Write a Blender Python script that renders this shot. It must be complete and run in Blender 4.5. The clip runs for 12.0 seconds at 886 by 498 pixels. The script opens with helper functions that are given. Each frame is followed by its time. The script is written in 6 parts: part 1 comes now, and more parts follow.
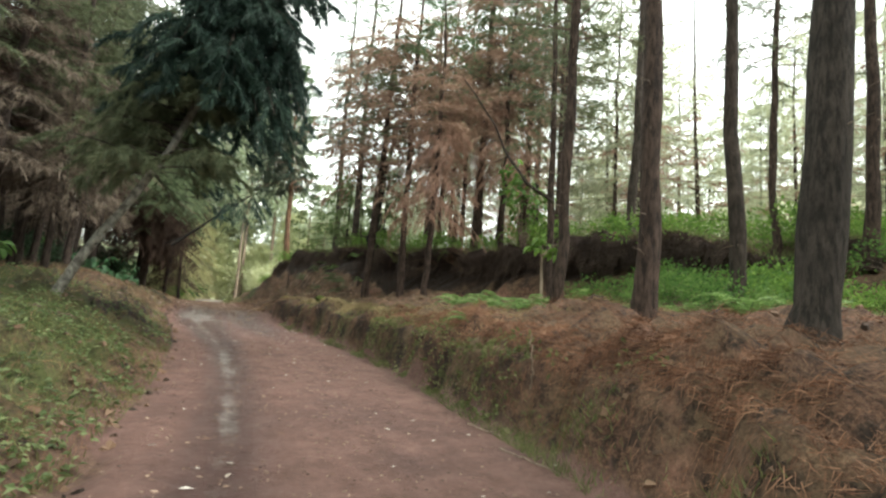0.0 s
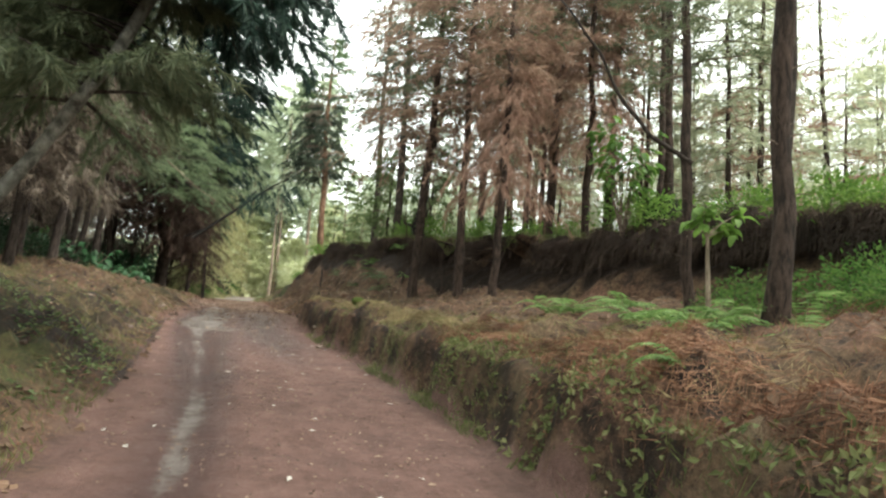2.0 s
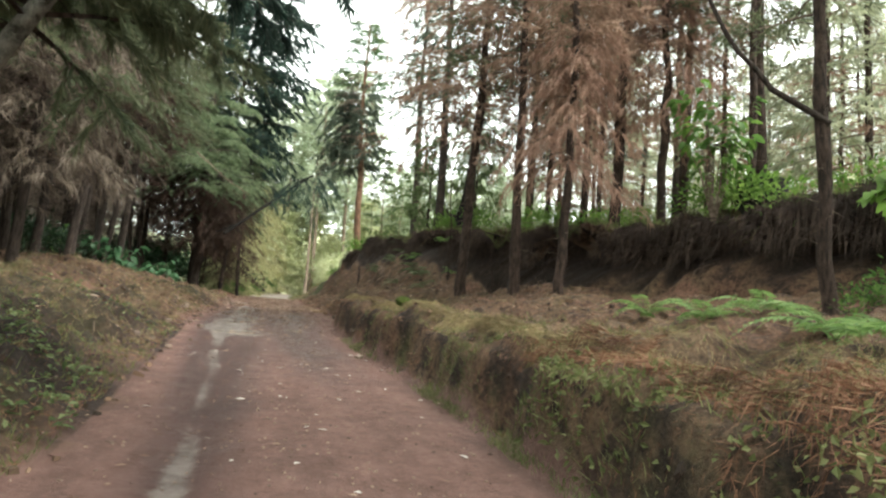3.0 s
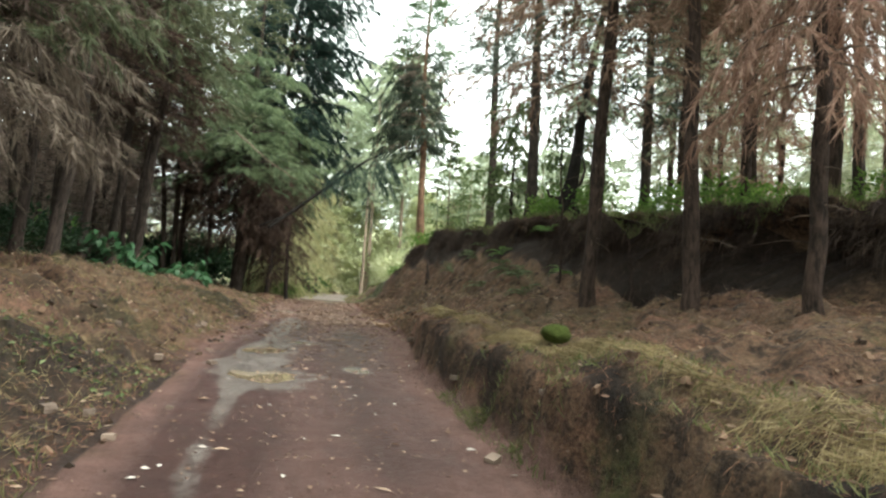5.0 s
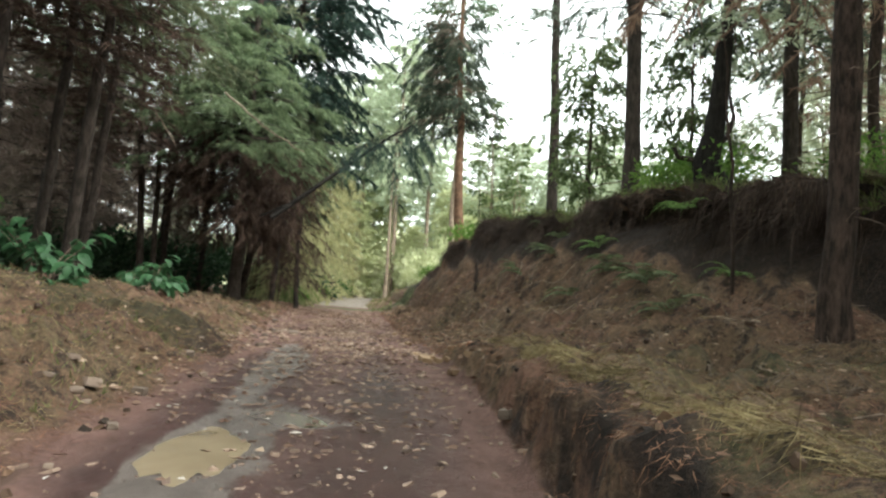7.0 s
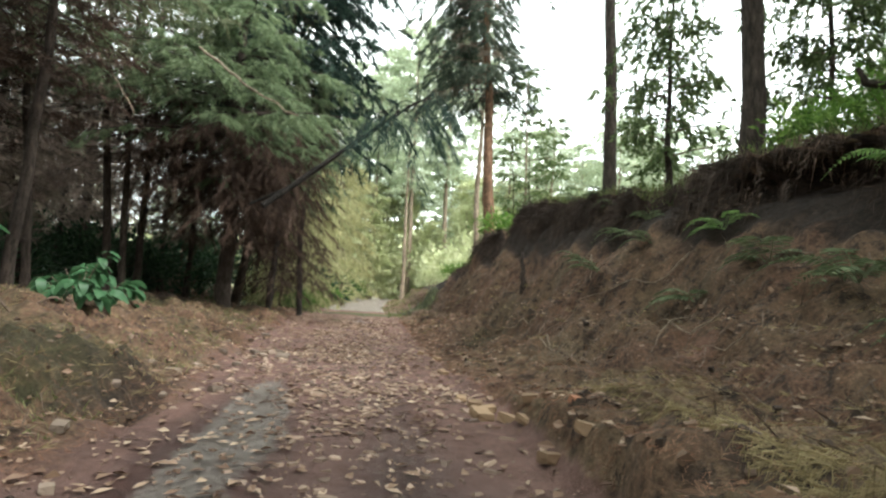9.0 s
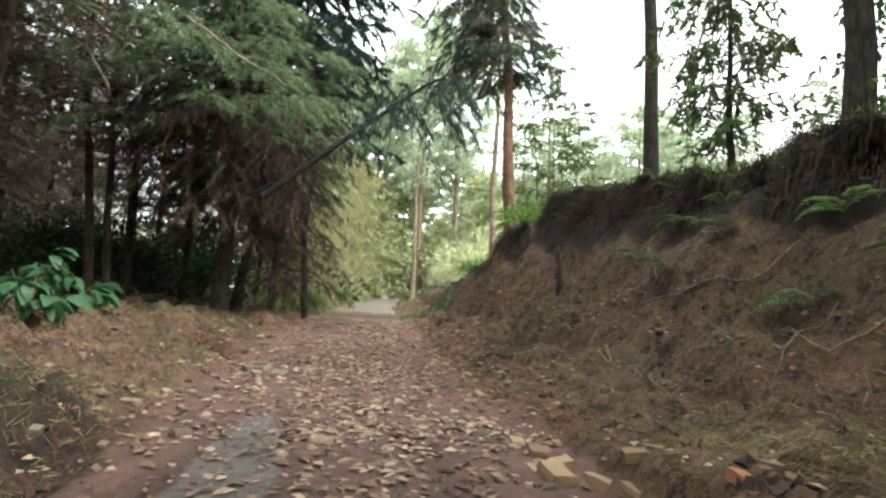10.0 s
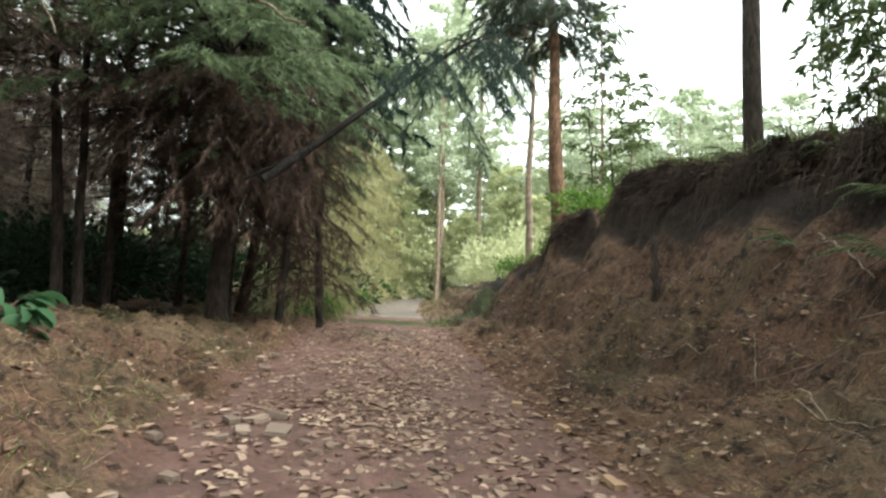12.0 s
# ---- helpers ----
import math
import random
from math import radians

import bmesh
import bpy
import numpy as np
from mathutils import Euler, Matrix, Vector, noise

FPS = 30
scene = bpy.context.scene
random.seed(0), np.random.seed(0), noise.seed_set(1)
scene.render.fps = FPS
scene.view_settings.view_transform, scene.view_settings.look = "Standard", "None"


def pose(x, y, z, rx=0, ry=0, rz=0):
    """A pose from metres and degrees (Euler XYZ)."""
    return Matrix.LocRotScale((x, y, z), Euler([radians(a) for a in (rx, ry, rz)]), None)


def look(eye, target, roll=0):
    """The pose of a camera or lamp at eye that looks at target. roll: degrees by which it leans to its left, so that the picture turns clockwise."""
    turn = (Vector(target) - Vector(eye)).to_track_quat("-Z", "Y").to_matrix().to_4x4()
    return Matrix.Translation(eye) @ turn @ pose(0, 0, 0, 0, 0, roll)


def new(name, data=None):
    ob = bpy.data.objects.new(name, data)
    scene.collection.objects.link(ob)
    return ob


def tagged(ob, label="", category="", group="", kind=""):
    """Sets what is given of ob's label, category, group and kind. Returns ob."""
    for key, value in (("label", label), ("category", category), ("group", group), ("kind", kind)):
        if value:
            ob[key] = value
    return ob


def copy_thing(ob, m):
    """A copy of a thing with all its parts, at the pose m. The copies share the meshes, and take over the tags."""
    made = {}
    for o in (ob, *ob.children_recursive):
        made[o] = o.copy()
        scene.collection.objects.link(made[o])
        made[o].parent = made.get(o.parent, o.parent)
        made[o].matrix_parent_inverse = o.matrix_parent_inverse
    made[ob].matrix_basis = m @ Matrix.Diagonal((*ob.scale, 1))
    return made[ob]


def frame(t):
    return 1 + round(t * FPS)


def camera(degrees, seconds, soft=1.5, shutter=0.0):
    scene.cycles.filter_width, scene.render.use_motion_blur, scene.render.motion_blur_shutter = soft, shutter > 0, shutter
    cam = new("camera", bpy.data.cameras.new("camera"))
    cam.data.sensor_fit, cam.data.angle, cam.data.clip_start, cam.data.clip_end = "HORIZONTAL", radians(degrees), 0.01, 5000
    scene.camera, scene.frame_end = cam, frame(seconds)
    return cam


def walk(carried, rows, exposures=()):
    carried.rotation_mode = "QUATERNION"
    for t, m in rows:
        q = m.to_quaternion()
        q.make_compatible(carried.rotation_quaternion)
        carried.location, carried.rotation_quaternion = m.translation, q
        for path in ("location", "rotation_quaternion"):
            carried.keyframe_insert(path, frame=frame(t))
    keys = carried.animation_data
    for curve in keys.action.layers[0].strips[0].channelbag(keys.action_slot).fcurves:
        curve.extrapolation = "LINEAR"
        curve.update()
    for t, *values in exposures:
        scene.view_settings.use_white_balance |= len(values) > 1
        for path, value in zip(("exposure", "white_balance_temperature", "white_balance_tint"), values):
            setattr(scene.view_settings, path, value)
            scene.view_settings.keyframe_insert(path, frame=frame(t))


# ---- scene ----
cam = camera(73.2, 12.0, soft=2.4)
METRES, EYE = 30.0, 1.5
ROWS = [
    (0.0, 0.0, 0.0, 0.0, -0.61, 7.84, -4.43),
    (0.5, -0.008, 0.0417, 0.0031, -0.4, 7.77, -4.49),
    (1.0, -0.0146, 0.0887, 0.0071, -0.04, 7.73, -4.48),
    (1.5, -0.0253, 0.1322, 0.0096, 1.59, 7.37, -4.48),
    (2.0, -0.0349, 0.1712, 0.012, 2.87, 7.15, -4.47),
    (2.5, -0.0454, 0.2081, 0.0149, 4.4, 6.84, -4.4),
    (3.0, -0.0567, 0.2479, 0.0163, 6.27, 6.49, -4.33),
    (3.5, -0.0714, 0.2913, 0.0185, 8.13, 6.12, -4.23),
    (5.5, -0.1503, 0.4822, 0.0348, 11.86, 5.72, -4.16),
    (6.0, -0.1705, 0.5327, 0.0373, 12.38, 5.72, -4.1),
    (6.5, -0.1897, 0.5826, 0.0395, 12.89, 5.68, -3.97),
    (7.0, -0.2078, 0.6328, 0.0433, 13.36, 5.62, -3.85),
    (9.0, -0.2605, 0.7705, 0.0505, 14.83, 5.36, -3.02),
    (9.5, -0.2751, 0.8013, 0.0519, 15.19, 5.29, -2.81),
    (10.0, -0.2901, 0.8333, 0.0534, 15.59, 5.15, -2.56),
    (10.5, -0.3048, 0.8606, 0.0542, 15.93, 5.07, -2.42),
    (11.0, -0.3198, 0.8871, 0.0559, 16.32, 5.0, -2.25),
    (11.5, -0.3338, 0.9106, 0.0567, 16.73, 4.94, -2.17),
    (12.0, -0.3421, 0.9329, 0.0588, 17.19, 4.96, -2.07),
]
walk(cam, [(t, pose(METRES * x, METRES * y, EYE + METRES * z, 90 + pitch, roll, yaw)) for t, x, y, z, yaw, pitch, roll in ROWS],
     exposures=[(0.0, 1.22, 6450, 9), (3.5, 1.46, 6400, 9), (5.5, 1.3, 6300, 7), (7.0, 1.4, 6250, 8), (9.0, 1.52, 6200, 8), (12.0, 1.4, 6250, 8)])

# ---- light: a bright overcast sky over the forest ----
SUN_UP, SUN_TURN = 56.0, 100.0
world = bpy.data.worlds.new("overcast_sky")
scene.world = world
world.use_nodes = True
wn, wl = world.node_tree.nodes, world.node_tree.links
wn.clear()
sky = wn.new("ShaderNodeTexSky")
sky.sky_type, sky.sun_disc = "NISHITA", False
sky.sun_elevation, sky.sun_rotation = radians(SUN_UP), radians(SUN_TURN)
sky.dust_density, sky.air_density, sky.ozone_density = 6.0, 1.0, 1.0
cloud = wn.new("ShaderNodeMix")
cloud.data_type = "RGBA"
cloud.inputs["Factor"].default_value = 0.8
cloud.inputs["B"].default_value = (9.95, 10.6, 9.6, 1)
wl.new(sky.outputs[0], cloud.inputs["A"])
wback = wn.new("ShaderNodeBackground")
wback.inputs["Strength"].default_value = 0.15
wl.new(cloud.outputs["Result"], wback.inputs["Color"])
wl.new(wback.outputs[0], wn.new("ShaderNodeOutputWorld").inputs["Surface"])
sun = new("sun", bpy.data.lights.new("sun", "SUN"))
sun.data.energy, sun.data.angle, sun.data.color = 2.1, radians(20), (1.0, 0.96, 0.9)
# the sky's sun_rotation turns from +y towards +x
_e, _r = radians(SUN_UP), radians(SUN_TURN)
sun.matrix_world = look((math.sin(_r) * math.cos(_e) * 50, math.cos(_r) * math.cos(_e) * 50, math.sin(_e) * 50), (0, 0, 0))


# ---- materials ----
class Nodes:
    """Short hand for one node material."""

    def __init__(self, name):
        self.mat = bpy.data.materials.new(name)
        self.mat.use_nodes = True
        self.n, self.l = self.mat.node_tree.nodes, self.mat.node_tree.links
        self.n.clear()
        self.out = self.n.new("ShaderNodeOutputMaterial")

    def node(self, kind, **values):
        nd = self.n.new(kind)
        for k, v in values.items():
            nd.inputs[k.replace("_", " ")].default_value = v
        return nd

    def coords(self):
        return self.n.new("ShaderNodeNewGeometry").outputs["Position"]

    def local(self):
        return self.n.new("ShaderNodeTexCoord").outputs["Object"]

    def noise(self, at, scale, detail=4.0, rough=0.6, stretch=None):
        if stretch:
            m = self.n.new("ShaderNodeMapping")
            m.inputs["Scale"].default_value = stretch
            self.l.new(at, m.inputs["Vector"])
            at = m.outputs[0]
        nd = self.node("ShaderNodeTexNoise", Scale=scale, Detail=detail, Roughness=rough)
        self.l.new(at, nd.inputs["Vector"])
        return nd.outputs["Fac"]

    def ramp(self, fac, stops):
        nd = self.n.new("ShaderNodeValToRGB")
        el = nd.color_ramp.elements
        while len(el) < len(stops):
            el.new(0.5)
        for e, (p, c) in zip(el, stops):
            e.position = p
            e.color = (*c, 1) if len(c) == 3 else c
        self.l.new(fac, nd.inputs[0])
        return nd.outputs[0]

    def grey(self, fac, lo, hi):
        nd = self.n.new("ShaderNodeMapRange")
        nd.inputs["From Min"].default_value, nd.inputs["From Max"].default_value = lo, hi
        self.l.new(fac, nd.inputs["Value"])
        return nd.outputs[0]

    def math(self, op, a, b):
        nd = self.n.new("ShaderNodeMath")
        nd.operation = op
        for i, v in enumerate((a, b)):
            if isinstance(v, (int, float)):
                nd.inputs[i].default_value = v
            else:
                self.l.new(v, nd.inputs[i])
        return nd.outputs[0]

    def mix(self, fac, a, b, blend="MIX"):
        nd = self.n.new("ShaderNodeMix")
        nd.data_type, nd.blend_type = "RGBA", blend
        for key, v in (("Factor", fac), ("A", a), ("B", b)):
            if isinstance(v, (int, float)):
                nd.inputs[key].default_value = v
            elif isinstance(v, tuple):
                nd.inputs[key].default_value = (*v, 1)
            else:
                self.l.new(v, nd.inputs[key])
        return nd.outputs["Result"]

    def attr(self, name):
        nd = self.n.new("ShaderNodeAttribute")
        nd.attribute_name = name
        return nd.outputs["Fac"]

    def bump(self, height, strength, distance):
        nd = self.node("ShaderNodeBump", Strength=strength, Distance=distance)
        self.l.new(height, nd.inputs["Height"])
        return nd.outputs[0]

    def surface(self, colour, rough=0.9, normal=None, spec=0.3):
        nd = self.node("ShaderNodeBsdfPrincipled")
        nd.inputs["Specular IOR Level"].default_value = spec
        for key, v in (("Base Color", colour), ("Roughness", rough)):
            if isinstance(v, tuple):
                nd.inputs[key].default_value = (*v, 1)
            elif isinstance(v, (int, float)):
                nd.inputs[key].default_value = v
            else:
                self.l.new(v, nd.inputs[key])
        if normal:
            self.l.new(normal, nd.inputs["Normal"])
        self.l.new(nd.outputs[0], self.out.inputs["Surface"])
        return self.mat


def leafy(name, stops, sheer=0.45, rough=0.6):
    """Thin leaves or needles: every island takes its own tint, and light shines through."""
    m = Nodes(name)
    rnd = m.n.new("ShaderNodeNewGeometry").outputs["Random Per Island"]
    patch = m.noise(m.local(), 0.9, 2.0)
    fac = m.math("ADD", m.math("MULTIPLY", rnd, 0.55), m.math("MULTIPLY", m.grey(patch, 0.3, 0.7), 0.45))
    col = m.ramp(fac, stops)
    p = m.node("ShaderNodeBsdfPrincipled", Roughness=rough)
    p.inputs["Specular IOR Level"].default_value = 0.25
    m.l.new(col, p.inputs["Base Color"])
    tr = m.node("ShaderNodeBsdfTranslucent")
    m.l.new(col, tr.inputs["Color"])
    mx = m.node("ShaderNodeMixShader", Fac=sheer)
    m.l.new(p.outputs[0], mx.inputs[1])
    m.l.new(tr.outputs[0], mx.inputs[2])
    m.l.new(mx.outputs[0], m.out.inputs["Surface"])
    return m.mat


def bark(name, dark, light, plate=(5, 5, 1.2)):
    m = Nodes(name)
    at = m.local()
    plates = m.noise(at, 3.0, 6.0, 0.7, plate)
    fine = m.noise(at, 30.0, 4.0, 0.7, (1, 1, 0.3))
    rings = m.noise(at, 1.0, 2.0, 0.5, (0.3, 0.3, 2.2))
    col = m.ramp(plates, [(0.4, dark), (0.54, light), (0.72, tuple(min(1, c * 1.6) for c in light))])
    col = m.mix(m.grey(rings, 0.45, 0.75), col, tuple(c * 0.9 for c in dark))
    col = m.mix(0.25, col, m.ramp(fine, [(0.3, dark), (0.7, light)]))
    h = m.math("ADD", plates, m.math("MULTIPLY", fine, 0.4))
    return m.surface(col, 0.92, m.bump(h, 1.0, 0.06), 0.2)


def earth(name):
    """Red-brown forest earth with needles, moss and grey silt, steered by the sheet's own attributes."""
    m = Nodes(name)
    at = m.coords()
    apart, along = m.n.new("ShaderNodeSeparateXYZ"), m.n.new("ShaderNodeCombineXYZ")
    m.l.new(at, apart.inputs[0])
    m.l.new(m.attr("beside"), along.inputs["X"])
    m.l.new(m.math("MULTIPLY", apart.outputs["Y"], 0.16), along.inputs["Y"])
    streak = m.noise(along.outputs[0], 3.4, 6.0, 0.72)
    big, mid = m.noise(at, 0.55, 5.0), m.noise(at, 3.2, 6.0, 0.7)
    fine, grain = m.noise(at, 17.0, 6.0, 0.75), m.noise(at, 90.0, 3.0, 0.7)
    dirt = m.ramp(mid, [(0.28, (0.062, 0.034, 0.027)), (0.52, (0.158, 0.09, 0.075)), (0.78, (0.255, 0.154, 0.13))])
    dirt = m.mix(m.grey(grain, 0.35, 0.75), dirt, m.ramp(fine, [(0.3, (0.105, 0.056, 0.046)), (0.75, (0.268, 0.155, 0.124))]))
    dirt = m.mix(m.math("MULTIPLY", m.grey(streak, 0.5, 0.72), 0.6), dirt, (0.092, 0.055, 0.046))
    dirt = m.mix(m.math("MULTIPLY", m.grey(streak, 0.42, 0.22), 0.6), dirt, (0.28, 0.168, 0.138))
    dirt = m.mix(m.grey(m.noise(at, 0.9, 4.0, 0.65), 0.5, 0.68), dirt, m.ramp(fine, [(0.3, (0.07, 0.04, 0.034)), (0.7, (0.16, 0.094, 0.08))]))
    litter = m.ramp(m.noise(at, 26.0, 6.0, 0.8, (1, 0.5, 1)), [(0.32, (0.028, 0.016, 0.011)), (0.52, (0.13, 0.071, 0.045)), (0.75, (0.27, 0.16, 0.105))])
    litter = m.mix(m.grey(big, 0.42, 0.66), litter, m.ramp(fine, [(0.3, (0.075, 0.05, 0.03)), (0.7, (0.2, 0.145, 0.085))]))
    # dark patches in the litter: humus, and shade between clods painted in
    humus_shade = m.noise(at, 3.4, 6.0, 0.8)
    litter = m.mix(m.grey(humus_shade, 0.5, 0.6), litter, m.ramp(fine, [(0.3, (0.012, 0.008, 0.006)), (0.7, (0.055, 0.036, 0.024))]))
    litter = m.mix(m.grey(humus_shade, 0.42, 0.3), litter, m.ramp(fine, [(0.3, (0.14, 0.09, 0.055)), (0.7, (0.34, 0.23, 0.145))]))
    clay = m.ramp(fine, [(0.3, (0.12, 0.062, 0.042)), (0.7, (0.24, 0.135, 0.093))])
    litter = m.mix(m.grey(m.noise(at, 0.7, 3.0, 0.6), 0.6, 0.68), litter, clay)
    moss = m.ramp(fine, [(0.3, (0.03, 0.042, 0.012)), (0.7, (0.1, 0.115, 0.036))])
    straw = m.ramp(m.noise(at, 30.0, 6.0, 0.8, (1, 0.5, 1)), [(0.3, (0.05, 0.033, 0.021)), (0.52, (0.175, 0.118, 0.074)), (0.75, (0.33, 0.235, 0.155))])
    silt = m.ramp(mid, [(0.3, (0.1, 0.079, 0.07)), (0.7, (0.215, 0.182, 0.163))])
    # near-black earth; the shade under the cut's lip is put into it
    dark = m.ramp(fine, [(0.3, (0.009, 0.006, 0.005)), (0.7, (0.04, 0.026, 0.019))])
    dark = m.mix(m.grey(humus_shade, 0.44, 0.34), dark, m.ramp(fine, [(0.3, (0.028, 0.018, 0.013)), (0.7, (0.085, 0.056, 0.04))]))
    edge = m.math("ADD", m.math("MULTIPLY", fine, 0.5), m.math("MULTIPLY", mid, 0.5))

    def mask(key, soft=0.18):
        return m.grey(m.math("ADD", m.attr(key), edge), 1.0 - soft, 1.0 + soft)

    col = m.mix(mask("litter"), dirt, litter)
    col = m.mix(mask("straw"), col, straw)
    col = m.mix(mask("moss"), col, moss)
    col = m.mix(mask("soil_shade"), col, dark)
    crumbs = m.ramp(m.noise(at, 8.0, 7.0, 0.8), [(0.34, (0.3, 0.28, 0.27)), (0.48, (0.85, 0.85, 0.85)), (0.66, (1.3, 1.28, 1.25))])
    col = m.mix(m.grey(m.attr("litter"), 0.3, 0.8), col, m.mix(1.0, col, crumbs, "MULTIPLY"))
    damp = mask("damp", 0.25)
    col = m.mix(damp, col, m.mix(1.0, col, (0.46, 0.4, 0.42), "MULTIPLY"))
    silted = mask("silt", 0.1)
    col = m.mix(silted, col, silt)
    h = m.math("ADD", m.math("MULTIPLY", mid, 0.6), m.math("ADD", m.math("MULTIPLY", fine, 0.5), m.math("MULTIPLY", grain, 0.2)))
    rough = m.math("SUBTRACT", 0.95, m.math("MULTIPLY", m.math("MAXIMUM", damp, silted), 0.55))
    return m.surface(col, rough, m.bump(h, 1.0, 0.09), 0.3)


M_EARTH = earth("forest_earth")
M_BARK = bark("pine_bark", (0.012, 0.009, 0.0075), (0.075, 0.05, 0.039))
M_BARK_DARK = bark("dark_bark", (0.018, 0.015, 0.012), (0.07, 0.053, 0.044))
# bark of a near-black tone
M_BARK_BLACK = bark("near_black_bark", (0.013, 0.011, 0.009), (0.052, 0.042, 0.035))
M_BARK_ORANGE = bark("orange_bark", (0.075, 0.045, 0.03), (0.27, 0.155, 0.098))
M_BARK_PALE = bark("pale_bark", (0.13, 0.1, 0.075), (0.36, 0.28, 0.21))
# bark darkened so the trunk reads as a silhouette against the sky
M_BARK_SILHOUETTE = bark("silhouette_bark", (0.006, 0.005, 0.004), (0.024, 0.02, 0.017))
M_BARK_LICHEN = bark("lichen_grey_bark", (0.07, 0.066, 0.055), (0.27, 0.255, 0.22), (2.5, 2.5, 2.0))
M_TWIG = bark("dead_twig", (0.07, 0.05, 0.038), (0.2, 0.15, 0.115), (3, 3, 3))
M_NEEDLE = leafy("pine_needles", [(0.1, (0.03, 0.06, 0.03)), (0.5, (0.075, 0.13, 0.06)), (0.9, (0.16, 0.2, 0.085))])
M_NEEDLE_DARK = leafy("dark_blue_needles", [(0.1, (0.009, 0.022, 0.018)), (0.5, (0.022, 0.047, 0.036)), (0.9, (0.05, 0.088, 0.06))], 0.18)
M_NEEDLE_OLIVE = leafy("olive_needles", [(0.1, (0.06, 0.08, 0.045)), (0.5, (0.125, 0.15, 0.083)), (0.9, (0.21, 0.215, 0.125))])
M_DEAD = leafy("dead_needles", [(0.1, (0.13, 0.082, 0.06)), (0.5, (0.28, 0.18, 0.13)), (0.9, (0.46, 0.33, 0.245))], 0.55, 0.8)
M_DEAD_GREY = leafy("grey_dead_needles", [(0.1, (0.12, 0.092, 0.077)), (0.5, (0.25, 0.195, 0.163)), (0.9, (0.38, 0.305, 0.255))], 0.55, 0.85)
M_DEAD_PINK = leafy("pale_dead_needles", [(0.1, (0.17, 0.1, 0.075)), (0.5, (0.34, 0.21, 0.155)), (0.9, (0.5, 0.34, 0.26))], 0.4, 0.8)
M_LEAF = leafy("broad_leaves", [(0.1, (0.035, 0.075, 0.018)), (0.5, (0.085, 0.17, 0.04)), (0.9, (0.17, 0.27, 0.07))], 0.5, 0.5)
M_LEAF_DULL = leafy("verge_plants", [(0.1, (0.045, 0.07, 0.028)), (0.5, (0.11, 0.155, 0.06)), (0.9, (0.23, 0.28, 0.13))], 0.45, 0.55)
M_LEAF_BRIGHT = leafy("bright_undergrowth", [(0.1, (0.05, 0.11, 0.022)), (0.5, (0.125, 0.225, 0.045)), (0.9, (0.24, 0.35, 0.085))], 0.55, 0.5)
M_LEAF_BLUE = leafy("blue_green_leaves", [(0.1, (0.02, 0.06, 0.026)), (0.5, (0.05, 0.125, 0.055)), (0.9, (0.11, 0.225, 0.1))], 0.4, 0.45)
# leaves of the airy trees: distance haze is put into the paleness
M_LEAF_FAR = leafy("hazy_far_leaves", [(0.1, (0.35, 0.39, 0.21)), (0.5, (0.51, 0.54, 0.32)), (0.9, (0.66, 0.67, 0.46))], 0.6, 0.6)
M_LEAF_EUC = leafy("hazy_grey_green_leaves", [(0.1, (0.29, 0.34, 0.23)), (0.5, (0.43, 0.49, 0.34)), (0.9, (0.58, 0.63, 0.48))], 0.65, 0.5)
M_FERN = leafy("fern_fronds", [(0.1, (0.07, 0.13, 0.04)), (0.5, (0.16, 0.26, 0.08)), (0.9, (0.29, 0.4, 0.15))], 0.5, 0.5)
M_FERN_DULL = leafy("dusty_fern", [(0.1, (0.05, 0.07, 0.035)), (0.5, (0.11, 0.14, 0.07)), (0.9, (0.22, 0.26, 0.14))], 0.35, 0.7)
M_GRASS = leafy("verge_grass", [(0.1, (0.06, 0.075, 0.028)), (0.5, (0.13, 0.15, 0.056)), (0.9, (0.25, 0.25, 0.115))], 0.4, 0.7)
M_STRAW = leafy("dry_grass", [(0.1, (0.0952, 0.0728, 0.0403)), (0.5, (0.258, 0.202, 0.106)), (0.9, (0.426, 0.347, 0.19))], 0.3, 0.85)
M_STRAND = leafy("fallen_needles", [(0.1, (0.054, 0.027, 0.017)), (0.5, (0.172, 0.086, 0.052)), (0.9, (0.335, 0.187, 0.115))], 0.12, 0.85)
M_LITTER = leafy("fallen_leaves", [(0.1, (0.085, 0.045, 0.032)), (0.5, (0.235, 0.152, 0.107)), (0.9, (0.47, 0.36, 0.265))], 0.15, 0.75)
M_ROOT = leafy("hanging_roots", [(0.1, (0.018, 0.012, 0.01)), (0.5, (0.07, 0.046, 0.034)), (0.9, (0.17, 0.115, 0.085))], 0.1, 0.9)
# needles paled to stand for bright haze behind the trunks
M_NEEDLE_PALE = leafy("haze_paled_needles", [(0.1, (0.22, 0.25, 0.165)), (0.5, (0.36, 0.39, 0.26)), (0.9, (0.52, 0.54, 0.38))], 0.55)
M_DEAD_DARK = leafy("dark_dead_twigs", [(0.1, (0.03, 0.02, 0.015)), (0.5, (0.08, 0.0525, 0.04)), (0.9, (0.169, 0.115, 0.0875))], 0.3, 0.9)
M_DEAD_MID = leafy("brown_grey_dead_needles", [(0.1, (0.07, 0.056, 0.044)), (0.5, (0.175, 0.142, 0.112)), (0.9, (0.3, 0.25, 0.195))], 0.45, 0.9)
# dark green copy of the broad leaves, the stand's shade put in too
M_LEAF_SHADE = leafy("shade_dark_understorey", [(0.1, (0.012, 0.03, 0.014)), (0.5, (0.028, 0.058, 0.028)), (0.9, (0.06, 0.105, 0.05))], 0.3, 0.5)
